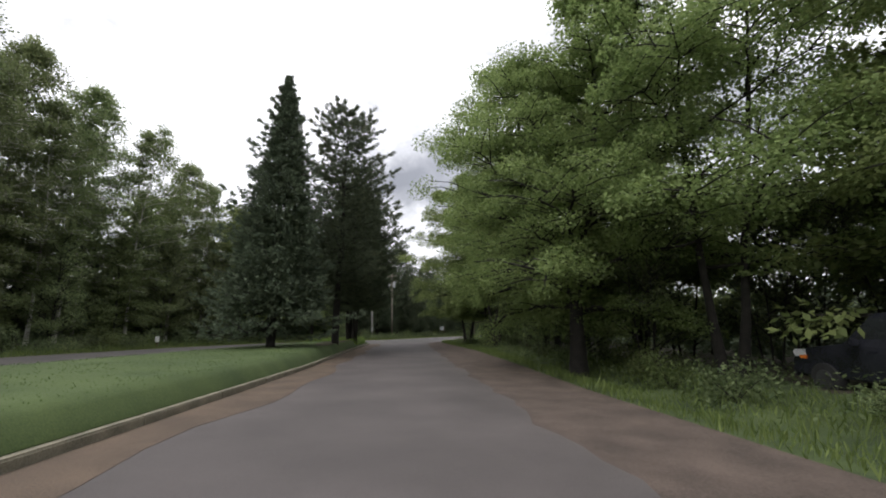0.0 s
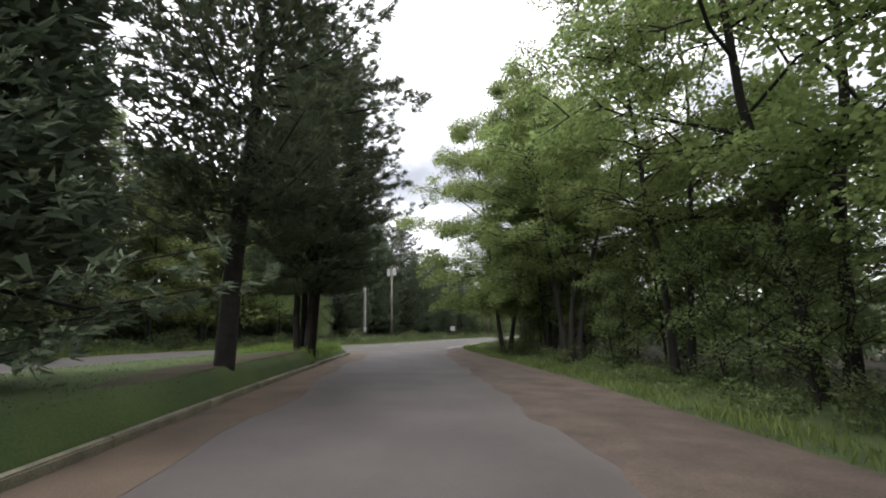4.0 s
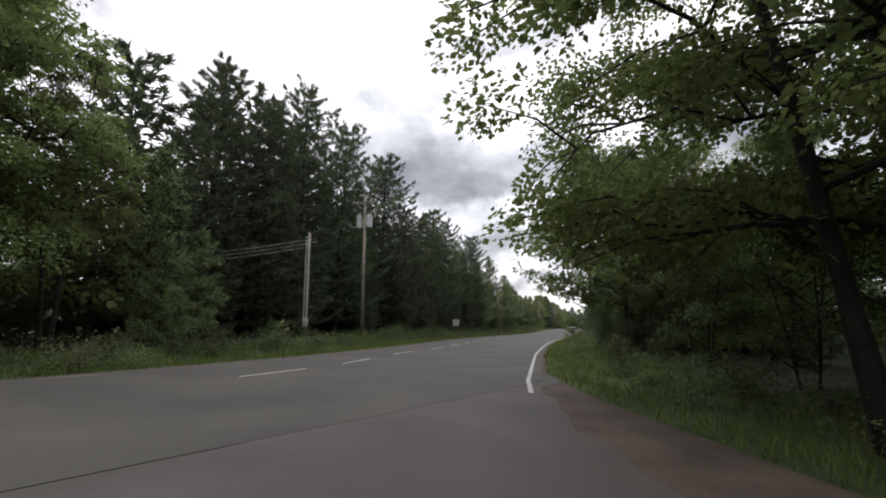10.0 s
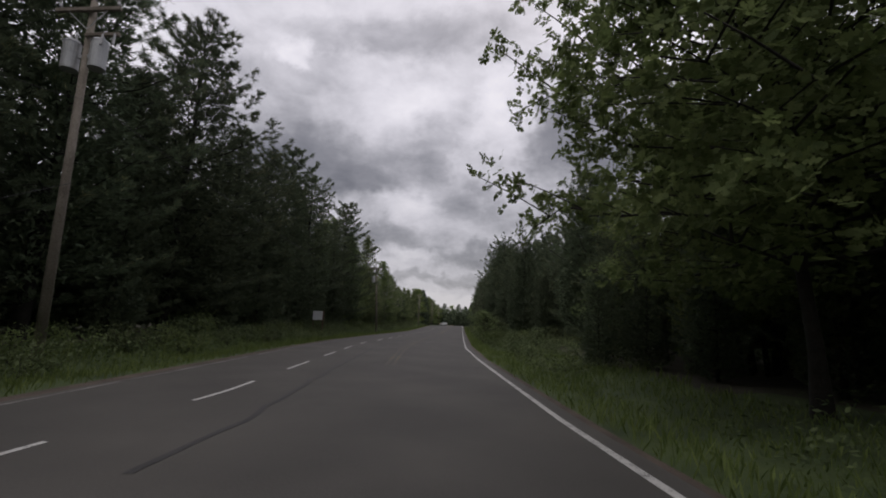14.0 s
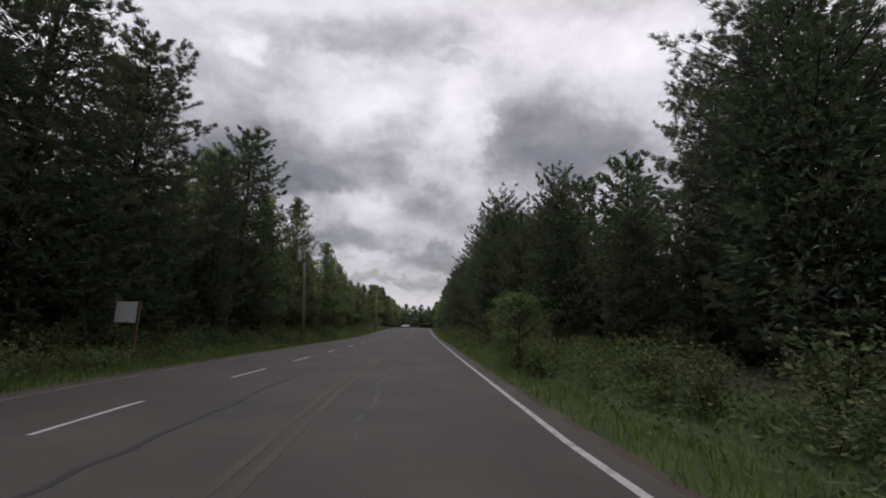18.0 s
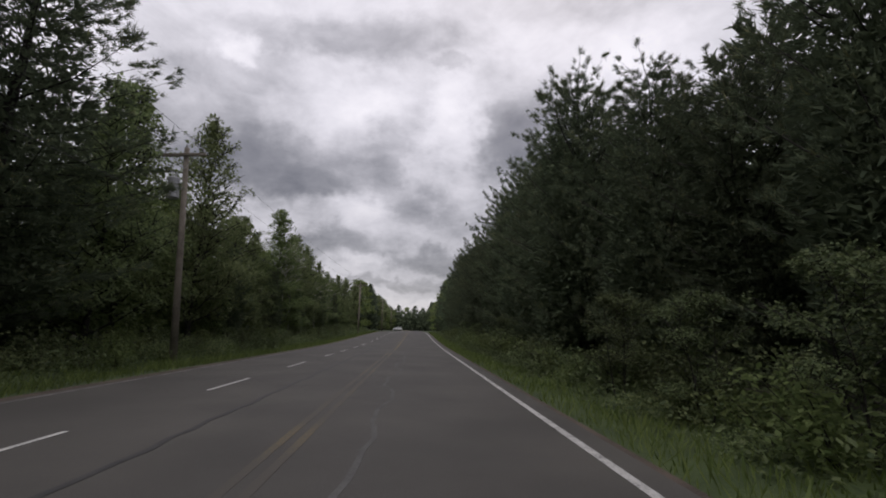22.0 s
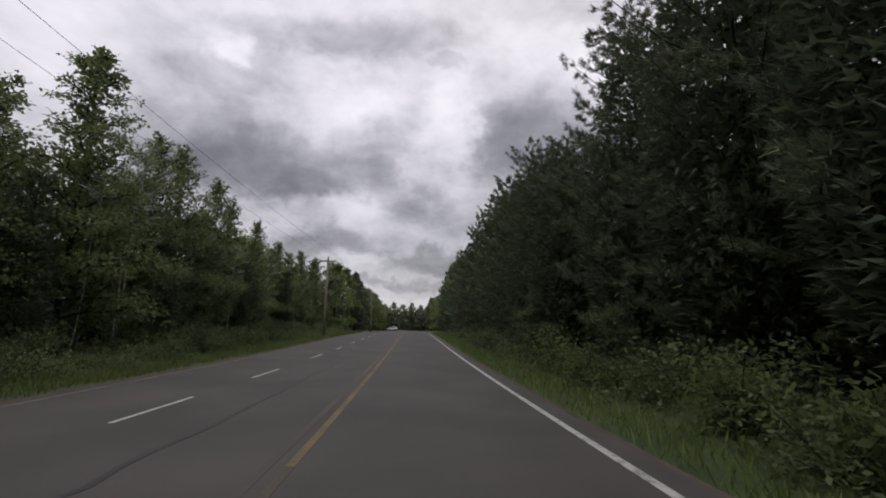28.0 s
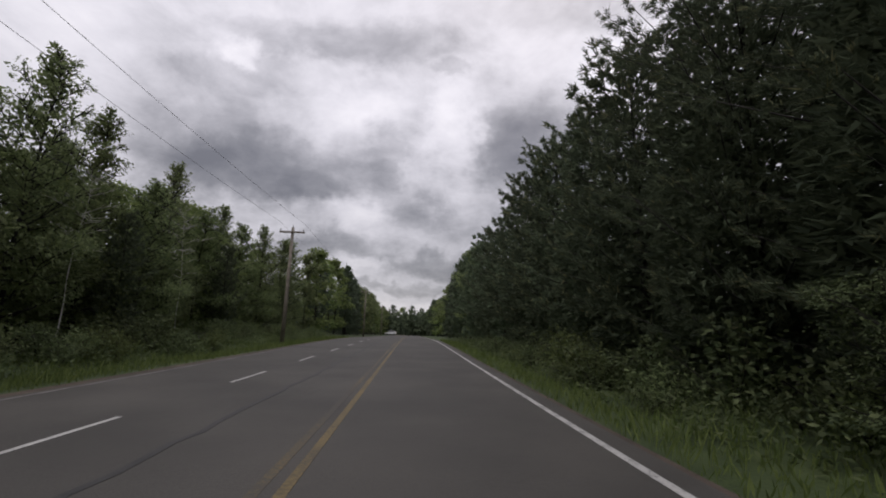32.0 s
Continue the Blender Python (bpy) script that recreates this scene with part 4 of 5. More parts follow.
# across the main road, left of the start: aspens and mixed growth
for x, y, h in [(-8, -64, 22), (-10, -59, 23), (-10.5, -54.5, 21.5), (-12, -50, 20.5), (-11, -46, 18.5), (-12, -42, 17.5), (-4.5, -70, 22), (-1.5, -76, 23), (-13, -38, 16.5), (-15.5, -54, 22), (-14, -61, 23), (-9, -69, 23), (-15.5, -47, 19), (-6, -77, 23), (-8.5, -61.5, 19), (-9.5, -56.5, 18), (-11, -52, 17)]:
    tree("aspen", x, y, h, group="aspens across the road")
for x, y, h in [(-9.5, -56, 10), (-9.6, -51.5, 9), (-10, -47.5, 9), (-10.6, -43.5, 9.5), (-10.6, -39.5, 10), (-8, -61.5, 10.5), (-5.5, -67, 11), (-2, -73, 11.5), (-14.5, -44, 13), (-14.5, -51, 13), (-16, -40, 13), (-12.5, -57, 12.5), (-18, -46, 14), (-17, -58, 15), (-10, -74, 15), (-0.5, -81, 13)]:
    tree("poplar", x, y, h)
for x, y, h in [(-10.8, -31.5, 13.6), (-12, -27, 14.2), (-11.0, -23.6, 11.5), (-10.6, -35.5, 12.5)]:
    tree("maple", x, y, h, wide=0.85)
tree("back_maple", -15, -32, 15.5), tree("back_maple", -16, -25, 15.5), tree("back_maple", -19, -38, 15.5), tree("back_maple", -20, -29, 15)
tree("poplar", -9.4, -21.0, 4.8), tree("poplar", -10.2, -18.8, 5.6), tree("poplar", -11.8, -20, 9.5)

# pines behind the poles
for x, y, h, w in [(-13.8, -15.8, 17.0, 1.05), (-13.3, -11.8, 15.5, 1.1), (-14.2, -7.4, 20.0, 1.0), (-13.7, -2.8, 18.6, 1.0), (-13.6, 0.8, 13.0, 1.15), (-13.6, 4.4, 18.6, 1.15), (-13.4, 9.0, 14.2, 1.15),
                   (-13.0, 13.4, 14.4, 1.15), (-13.4, 17.6, 16.4, 1.1), (-13.2, 22.4, 15.6, 1.1), (-13.4, 26.6, 9.5, 1.0), (-12.8, 30.0, 12.8, 0.85), (-13.0, 34.4, 16.2, 1.12)]:
    tree("pine", x, y, h, wide=w, group="pines behind the poles")
for x, y, h in [(-17.5, -18, 16), (-17.5, -13, 16), (-17.2, -9, 18), (-18, -4, 18), (-17.4, 1, 13), (-18, 6, 15), (-17.6, 11, 13), (-17.8, 16, 13.5), (-18, 21, 13), (-17.6, 26, 10), (-18.2, 31, 11), (-18, 36, 14), (-18, 41, 13)]:
    tree("back_pine", x, y, h)
for x, y, h in [(-12.4, -0.6, 6), (-12.2, 6.8, 6.5), (-12.0, 11.4, 6), (-12.2, 19.5, 6.5), (-12.0, 28.4, 7), (-12.4, -9.5, 7), (-12.8, -18.4, 8)]:
    tree("back_pine", x, y, h, wide=1.0)
tree("aspen", -14.6, 31.8, 14.0), tree("aspen", -15, 24, 15.5), tree("poplar", -12.8, 38.9, 12.6)

# left side further on: mixed broadleaf wall
wall_rng = random.Random(8)
for y, h, w in [(42.3, 14.6, 0.85), (47.2, 15.4, 0.85), (49.8, 10.2, 1), (53.0, 9.8, 1), (56.2, 11.0, 1), (59.0, 10.2, 0.9), (62.4, 13.6, 0.85), (64.8, 7.6, 1.1), (67.6, 11.8, 0.8), (70.4, 12.4, 0.85), (72.4, 8.6, 1.1), (75.0, 11.8, 0.85), (78.6, 11.2, 0.75), (81.2, 8.6, 1.1), (84.8, 10.9, 0.8), (88.2, 9.0, 1), (91.8, 10.4, 0.9), (95, 9.6, 1), (99, 10.4, 0.9), (103, 10.2, 1), (107, 11, 0.9)]:
    tree("poplar", -13.6 + wall_rng.uniform(-0.8, 0.6), y, h, wide=w, group="broadleaf trees along the far verge")
for y, h in [(44, 13.0), (51, 11.5), (57.5, 11.4), (62.8, 12.2), (79, 10.0), (88, 10.0)]:
    tree("poplar", -16.5 + wall_rng.uniform(-1, 1), y, h)
for x, y, h in [(-12.6, 62.6, 10.4), (-12.2, 64.2, 9.6), (-12.9, 65.4, 10.6), (-12.4, 75.8, 7.2), (-12.2, 83.0, 7.6)]:
    tree("birch", x, y, h)
for k in range(17):
    tree("back_maple", -17.5 + wall_rng.uniform(-1, 1), 43 + k * 4.0, wall_rng.uniform(8.4, 10.2))
for y, h in [(51.5, 6.5), (60.2, 6.0), (68.4, 5.2), (78.8, 5.6), (89, 6.0)]:
    tree("back_pine", -12.6, y, h, wide=0.8)

# right side of the side road
for x, y, h, v, w in [(33.0, -57.0, 15.5, 1, 1.0), (26.6, -54.0, 17, 2, 1.0), (22.4, -53.2, 15.0, 7, 1.0), (24.6, -48.0, 15.5, 1, 0.9), (20.4, -43.8, 17.5, 5, 1.0), (18.4, -39.0, 16.0, 5, 0.95), (14.9, -33.8, 17.0, 6, 1.0), (13.2, -29.8, 16.5, 4, 0.85),
                      (9.9, -26.0, 17.4, 4, 0.97), (14.2, -21.5, 17.5, 1, 1.0), (12.8, -14.6, 9.0, 0, 0.95), (11.5, -3.4, 9.0, 2, 1.0), (10.6, -1.4, 11.5, 1, 0.9)]:
    tree("maple", x, y, h, v, w, turn=0 if v > 5 else None, group="maples along the side road")
for x, y, h in [(33, -50, 11), (22, -37, 10.5), (19.5, -31.5, 11), (25, -37, 7.5), (34.5, -69, 12), (26, -27, 8), (31, -56, 9), (28, -44, 8), (21, -30, 7.5), (17, -14, 7.5), (37, -64, 12), (13.6, -6, 9.5), (14, -0.5, 9.5), (13.4, -10.5, 8)]:
    tree("back_maple", x, y, h)
for x, y, h in [(22.0, -47.0, 4.5), (19.2, -42.0, 4.0), (15.2, -32.0, 4.5), (12.6, -27.4, 4.0), (10.6, -21.5, 3.8), (21.0, -39.5, 6), (17.2, -30.5, 6), (24.6, -45, 6), (12.8, -22.5, 5), (13.5, -25, 6), (31.8, -53.5, 5.5), (24.6, -53.0, 5), (22.4, -50.2, 4), (20.0, -44.6, 3.4), (16.6, -36.6, 3.6), (26.0, -49.5, 6.5), (18.6, -36.4, 6), (9.6, -16.5, 4.5), (8.8, -13.6, 3.4)]:
    tree("sapling", x, y, h, label="bushy young broadleaf tree under the maples")
tree("oak", 7.7, -10.2, 10.4, 0, 1.1, turn=50)
tree("oak", 11.2, -5.4, 12.5, 1, 0.9, turn=40, label="tall spreading oak at the edge of the pines")
for x, y, h in [(13.5, -2, 9), (11.5, 2.5, 6.5), (14, 4, 8), (8.6, 1.6, 4.2), (11.0, -8.5, 8.0), (11.5, -3.0, 8.5), (10.0, 4.6, 5.0), (10.4, -12, 6.0)]:
    tree("sapling", x, y, h, wide=1.1)

for x, y, h in [(9.4, -8.6, 5.0), (8.8, -5.4, 4.6), (10.4, -10.4, 5.6), (8.2, -2.4, 4.4), (6.7, -2.0, 3.2), (8.6, 0.8, 3.8)]:
    tree("bushy_pine", x, y, h, 3, 0.9, label="small dark pine in the shade of the oaks")
# right side of the main road: pines
for x, y, h, w in [(11.0, 8.0, 7.0, 1.0), (11.2, 13.6, 12.4, 1.0), (13.0, 18.8, 13.2, 0.9), (9.4, 20.6, 6.4, 1.0), (8.2, 27.0, 10.4, 0.85), (8.6, 31.0, 8.6, 1.0), (7.6, 33.4, 9.6, 0.95), (7.3, 38.6, 12.4, 1.0), (8.2, 42.2, 11.2, 1.0), (8.4, 46.4, 12.6, 1.0), (8.6, 50.8, 13.4, 1.0), (8.4, 55.4, 13.4, 1.0),
                   (8.2, 60.0, 12.6, 0.88), (7.4, 64.6, 10.0, 1.1), (7.2, 68.6, 11.4, 0.95), (7.2, 73.0, 10.8, 0.95), (7.4, 77.0, 10.6, 0.95), (7.4, 81.5, 11, 0.95), (7.4, 86, 10.8, 0.95)]:
    tree("bushy_pine", x, y, h, 3 if y > 70 or y < 10 else tree_rng.randrange(3), wide=w, group="pines along the near verge")
for x, y, h in [(7.6, 91, 11), (7.6, 96, 11), (7.6, 101, 11), (7.6, 106, 11.5), (13, 28, 12), (12.5, 34, 12.5), (13, 40, 13), (13, 46, 14), (13, 52, 14), (12.5, 58, 13), (12.5, 64, 12.5), (12.5, 70, 12), (12.5, 77, 12), (16, 9, 13), (15.5, 17, 12.5), (18, 24, 12), (18, 36, 13), (18, 48, 13), (14, 85, 12), (14, 95, 12), (14, 104, 12)]:
    tree("back_pine", x, y, h)

# far stretch, both sides
for k in range(46):
    y = 111 + k * 4.6
    for side in (-1, 1):
        if 228 < y < 244:
            continue
        x = (-13.2 if side < 0 else 7.8) + wall_rng.uniform(-1.0, 1.4)
        kind = "far_pine" if (side > 0 and wall_rng.random() < 0.6) or wall_rng.random() < 0.2 else "far_broadleaf"
        tree(kind, x, y + wall_rng.uniform(-1.2, 1.2), wall_rng.uniform(10, 13.5))
tree("far_pine", -4.2, 222, 5.2, 1, 1.5, label="small dark spruce on the traffic island at the far junction")
isl = bmesh.new()
bmesh.ops.create_cone(isl, cap_ends=True, segments=24, radius1=2.6, radius2=2.4, depth=0.2)
me = bpy.data.meshes.new("traffic_island")
bmesh.ops.scale(isl, vec=(0.75, 2.4, 1), verts=isl.verts)
isl.to_mesh(me), isl.free()
me.materials.append(CONCRETE)
ob = tagged(new("traffic_island", me), "raised traffic island at the far junction", "traffic island", kind="structure")
ob.location = (-4.2, 222, 0.9)
for k in range(26):
    tree("far_pine" if k % 3 else "far_broadleaf", -60 + k * 4.6, 262 + wall_rng.uniform(0, 14), wall_rng.uniform(11, 15))


# belts of woodland behind the first rows
def woods(name, boxes, seed, mat, size):
    rng = np.random.default_rng(seed)
    C = []
    for x0, x1, y0, y1, h, n in boxes:
        p = np.c_[rng.uniform(x0, x1, n), rng.uniform(y0, y1, n), rng.random(n) ** 1.1]
        top = h * (0.72 + 0.28 * np.sin(p[:, 0] * 0.9 + p[:, 1] * 0.7) * np.sin(p[:, 1] * 0.37))
        p[:, 2] *= top
        C.append(p)
    C = np.vstack(C)
    n = len(C)
    s = size * rng.uniform(0.5, 1.3, (n, 1))
    A = unit(rng.normal(0, 1, (n, 3))) * s
    B = unit(np.cross(A, rng.normal(0, 1, (n, 3)))) * s * 0.6
    V, F = diamonds(C, A, B)
    ob = new(name, mesh_of(name, V, F, [mat]))
    return tagged(ob, "dense dark green woodland behind the roadside trees", "woods", kind="stuff")


woods("woods_left", [(-22, -15.6, -22, 42, 11.5, 14000), (-23, -16.0, 42, 112, 7.6, 11000), (-22, -14, -80, -24, 14, 14000), (-40, -21, -120, 110, 11, 22000), (-24, -14.5, 110, 246, 11, 12000), (-30, 12, -150, -95, 12, 7000), (-34, -20, -110, -18, 4, 9000), (-20, -13.5, -70, -22, 2.6, 5000)], 3, LEAF_PINE, 0.32)
woods("woods_right", [(11, 17, 18, 110, 10, 22000), (35, 42, -66, -44, 6.5, 2800), (27, 34, -44, -26, 5, 2400), (19, 28, -26, -6, 4.5, 2600), (14, 22, -10, 12, 6.5, 5000), (17, 40, 0, 110, 9.5, 13000), (10.5, 22, 110, 246, 11, 11000), (28, 50, -52, 0, 5, 6500), (42, 62, -110, -48, 4, 5000)], 4, LEAF_PINE, 0.30)
woods("woods_far", [(-60, 60, 248, 262, 12, 16000), (-130, -38, -150, 260, 10, 26000), (48, 130, -150, 0, 6, 10000), (42, 130, 0, 260, 9, 17000)], 9, LEAF_PINE, 1.0)

# ---- undergrowth ----
SHRUBS = [shrub_mesh(101, 1.2, 0.9, 900, 0.052, LEAF_SHRUB), shrub_mesh(102, 1.0, 0.9, 820, 0.05, LEAF_SHRUB), shrub_mesh(103, 1.5, 0.9, 950, 0.055, LEAF_OAK), shrub_mesh(104, 0.8, 1.0, 760, 0.046, LEAF_ASPEN)]
shrub_rng = random.Random(12)


def shrub(x, y, s, v=None, label="", wide=1.0):
    stem, leaves = SHRUBS[shrub_rng.randrange(4) if v is None else v]
    ob = thing("shrub", Matrix.LocRotScale((x, y, height(x, y) + 0.01), Euler((0, 0, shrub_rng.uniform(0, 6.28))), (s * wide, s * wide, s)), label or "leafy green shrub in the roadside undergrowth", "shrub", "roadside shrubs")
    child("stem", stem, ob)
    child("foliage", leaves, ob)
    return ob


for k in range(112):
    y = -24 + k * 1.2
    shrub(main_left(y) - shrub_rng.uniform(2.4, 4.4), y + shrub_rng.uniform(-0.6, 0.6), shrub_rng.uniform(0.65, 1.1))
for k in range(70):
    y = 2 + k * 1.45
    shrub(main_left(y) - shrub_rng.uniform(3.4, 5.6), y + shrub_rng.uniform(-0.7, 0.7), shrub_rng.uniform(0.9, 1.45), label="tall leafy shrub in front of the far trees")
for k in range(30):
    y = -62 + k * 1.3
    shrub(main_left(y) - shrub_rng.uniform(1.6, 4), y, shrub_rng.uniform(0.6, 1.3))
for k in range(64):
    y = 3 + k * 1.35
    shrub(gravel_right(y) + shrub_rng.uniform(1.5, 3.2), y + shrub_rng.uniform(-0.6, 0.6), shrub_rng.uniform(0.5, 1.05))
for k in range(24):
    y = 6 + k * 0.9
    shrub(gravel_right(y) + shrub_rng.uniform(3.0, 7.0), y, shrub_rng.uniform(0.7, 1.2))
for k in range(34):
    y = -64 + k * 1.5
    shrub(gravel_right(y) + shrub_rng.uniform(2.0, 4.5), y, shrub_rng.uniform(0.5, 1.1))
for k in range(40):
    y = 19 + k * 1.6
    shrub(gravel_right(y) + shrub_rng.uniform(2.0, 3.6), y + shrub_rng.uniform(-0.7, 0.7), shrub_rng.uniform(0.9, 1.45), label="tall leafy shrub in front of the pines")
tree("sapling", 3.7, 17.4, 2.7, 1, 1.15, label="young bright green maple sapling beside the road")
for x, y, h in [(5.2, 25.6, 2.4), (5.0, 28.2, 2.2), (5.4, 21.5, 1.8), (4.9, 31, 2.4), (5.2, 46, 2.2), (5.4, 57, 2.0), (5.0, 64, 2.2)]:
    tree("sapling", x, y, h, 0, 1.1, label="young broadleaf sapling in the verge")
for x, y, h in [(29.6, -50.6, 6.0), (31.0, -52.6, 5.5), (28.2, -51.6, 5.0), (32.6, -48.6, 7.0), (30.4, -47.6, 7.0)]:
    tree("sapling", x, y, h, 0, label="bushy young broadleaf tree under the maples")


def blades(name, n, xa, xb, y0, y1, hmin, hmax, wide, seed, mat, label, z=None):
    """Grass: thin upright kites between two edges."""
    rng = np.random.default_rng(seed)
    y = rng.uniform(y0, y1, n)
    f = rng.random(n)
    x = xa(y) + (xb(y) - xa(y)) * f
    patch = 0.6 + 0.4 * np.sin(x * 2.1 + np.sin(y * 1.7)) * np.sin(y * 1.3 + x)
    hh = (hmin + (hmax - hmin) * rng.random(n) * patch)
    if z is None:
        zz = ground_height(x, y)
    else:
        zz = lawn_height(x, y) - 0.01
    A = np.c_[rng.normal(0, 0.35, n) * hh, rng.normal(0, 0.35, n) * hh, hh] * 0.5
    a = rng.uniform(0, 6.28, n)
    B = np.c_[np.cos(a), np.sin(a), np.zeros(n)] * (wide * rng.uniform(0.6, 1.4, n))[:, None]
    V, F = diamonds(np.c_[x, y, zz] + A * 0.9, A, B)
    return tagged(new(name, mesh_of(name, V, F, [mat])), label, "grass", kind="stuff")


blades("verge_grass_far", 64000, lambda y: main_left(y) - 0.35, lambda y: main_left(y) - 5.2, -60, 110, 0.10, 0.55, 0.012, 1, GRASS_BLADE, "tall uncut green grass on the far verge")
blades("verge_grass_near", 60000, lambda y: gravel_right(y), lambda y: gravel_right(y) + 4.0, -70, 105, 0.08, 0.45, 0.012, 2, GRASS_BLADE, "uncut green grass on the near verge")
blades("lawn_grass", 22000, lambda y: main_right(y) + 0.3, lambda y: side_left(y) - 0.3, -90, -33.8, 0.02, 0.05, 0.010, 3, LAWN_BLADE, "short mown grass blades on the lawn", z=-1.0)
blades("island_tall_grass", 16000, lambda y: main_right(y) + 0.1, lambda y: side_left(y) - 0.25 - 0.15 * np.maximum(y + 36, 0), -41.5, -33.75, 0.12, 0.42, 0.010, 4, LIT_GRASS, "longer grass at the island tip, coloured brighter as if more strongly lit", z=-1.0)


def ferns(name, n, xa, xb, y0, y1, hmax, seed, mat):
    rng = np.random.default_rng(seed)
    m = n // 9
    y = rng.uniform(y0, y1, m)
    x = xa(y) + (xb(y) - xa(y)) * rng.random(m)
    z = ground_height(x, y)
    hh = hmax * rng.uniform(0.35, 1.0, m)
    P, H = np.repeat(np.c_[x, y, z], 9, 0), np.repeat(hh, 9)
    k = rng.random(len(P))
    C = P + np.c_[rng.normal(0, 0.16, len(P)), rng.normal(0, 0.16, len(P)), H * k]
    s = 0.052 * rng.uniform(0.6, 1.4, (len(P), 1))
    A = unit(rng.normal(0, 1, (len(P), 3)) * [1, 1, 0.5] + [0, 0, 0.2]) * s
    B = unit(np.cross(A, rng.normal(0, 0.5, (len(P), 3)) + [0, 0, 1])) * s * 0.5
    V, F = diamonds(C, A, B)
    return tagged(new(name, mesh_of(name, V, F, [mat])), "leafy weeds and ferns filling the verge", "weeds", kind="stuff")


ferns("weeds_far", 54000, lambda y: main_left(y) - 1.4, lambda y: main_left(y) - 6.0, -60, 110, 0.9, 5, LEAF_SHRUB)
ferns("weeds_near", 44000, lambda y: gravel_right(y) + 1.0, lambda y: gravel_right(y) + 5.0, -4, 105, 0.8, 6, LEAF_SHRUB)
ferns("weeds_side", 14000, lambda y: gravel_right(y) + 1.6, lambda y: gravel_right(y) + 6.0, -66, -10, 0.6, 7, LEAF_SHRUB)


# ---- poles and wires ----
def insulator(parent, at):
    bm = rod(0.02, 0.02, at, (at[0], at[1], at[2] + 0.08), 8)
    ob = part("insulator", bm, PORCELAIN, parent)
    bm = rod(0.05, 0.035, (at[0], at[1], at[2] + 0.06), (at[0], at[1], at[2] + 0.16), 10)
    part("cap", bm, PORCELAIN, ob)
    return ob


def utility_pole(x, y, h, lean=(0.0, 0.0), arm=0.0, cans=0, label="", conduit=False, r=0.14, side_arm=False):
    ob = thing("utility_pole", pose(x, y, height(x, y), math.degrees(-lean[1]), math.degrees(lean[0]), 0), label, "utility pole", "poles along the road")
    part("pole", rod(r, r * 0.68, (0, 0, -0.3), (0, 0, h), 16), POLE_WOOD, ob, smooth=True)
    if arm:
        part("crossarm", box(arm, 0.10, 0.12, (0, -0.14, h - 0.35), 0.01), POLE_WOOD, ob)
        for sx in (-1, 1):
            part("brace", rod(0.012, 0.012, (sx * arm * 0.3, -0.15, h - 0.4), (0, -0.12, h - 0.95), 6), GALVANISED, ob)
            insulator(ob, (sx * arm * 0.45, -0.14, h - 0.29))
        insulator(ob, (0, 0, h))
    if side_arm:
        short = part("side_arm", box(1.0, 0.09, 0.10, (0.5, -0.13, h - 1.15), 0.01), POLE_WOOD, ob)
        for dx in (0.55, 0.9):
            part("fuse_cutout", rod(0.035, 0.03, (dx, -0.2, h - 1.5), (dx, -0.16, h - 1.16), 8), PORCELAIN, short, "grey porcelain fuse cutout")
    for k in range(cans):
        sx = (-1, 1)[k]
        can = part("transformer", rod(0.21, 0.21, (sx * 0.40, -0.05, h - 2.15), (sx * 0.40, -0.05, h - 1.35), 20), GALVANISED, ob, "grey cylindrical transformer can", smooth=False)
        part("lid", rod(0.225, 0.17, (sx * 0.40, -0.05, h - 1.35), (sx * 0.40, -0.05, h - 1.27), 20), GALVANISED, can)
        for dx in (-0.08, 0.08):
            part("bushing", rod(0.03, 0.018, (sx * 0.40 + dx, -0.05, h - 1.27), (sx * 0.40 + dx, -0.05, h - 1.02), 8), PORCELAIN, can)
        part("bracket", box(0.24, 0.06, 0.10, (sx * 0.2, -0.03, h - 1.75)), GALVANISED, can)
    if conduit:
        for dx in (-0.10, 0.08):
            part("conduit", rod(0.026, 0.026, (dx, -0.12, 0.9), (dx, -0.10, h - 0.4), 8), GALVANISED, ob, "grey riser conduit")
        meter = part("meter_box", box(0.26, 0.16, 0.42, (0.12, -0.22, 1.25), 0.02), GALVANISED, ob)
        part("meter_dial", rod(0.09, 0.08, (0.12, -0.30, 1.32), (0.12, -0.36, 1.32), 14), PORCELAIN, meter)
        for k in range(3):
            part("rack_spool", rod(0.04, 0.04, (-0.12, -0.02, h - 0.25 - 0.2 * k), (-0.22, -0.02, h - 0.25 - 0.2 * k), 8), PORCELAIN, ob)
    return ob


utility_pole(-8.55, -13.2, 6.2, lean=(-0.045, 0.0), conduit=True, r=0.105, label="short grey service pole with riser conduits and meter box")
utility_pole(-8.6, -7.1, 10.0, lean=(-0.035, 0.0), arm=1.9, cans=2, side_arm=True, r=0.125, label="wooden utility pole carrying two grey transformer cans")
utility_pole(-8.98, 38.3, 8.75, lean=(-0.062, 0.0), arm=1.7, cans=1, label="leaning wooden utility pole with crossarm and transformer")
utility_pole(-8.7, 89.5, 8.0, arm=1.7, label="wooden utility pole with crossarm beside the road")
utility_pole(-8.9, 140, 8.5, arm=1.7, label="wooden utility pole with crossarm beside the road")
utility_pole(-9.2, 190, 9, arm=1.7, label="wooden utility pole with crossarm beside the road")


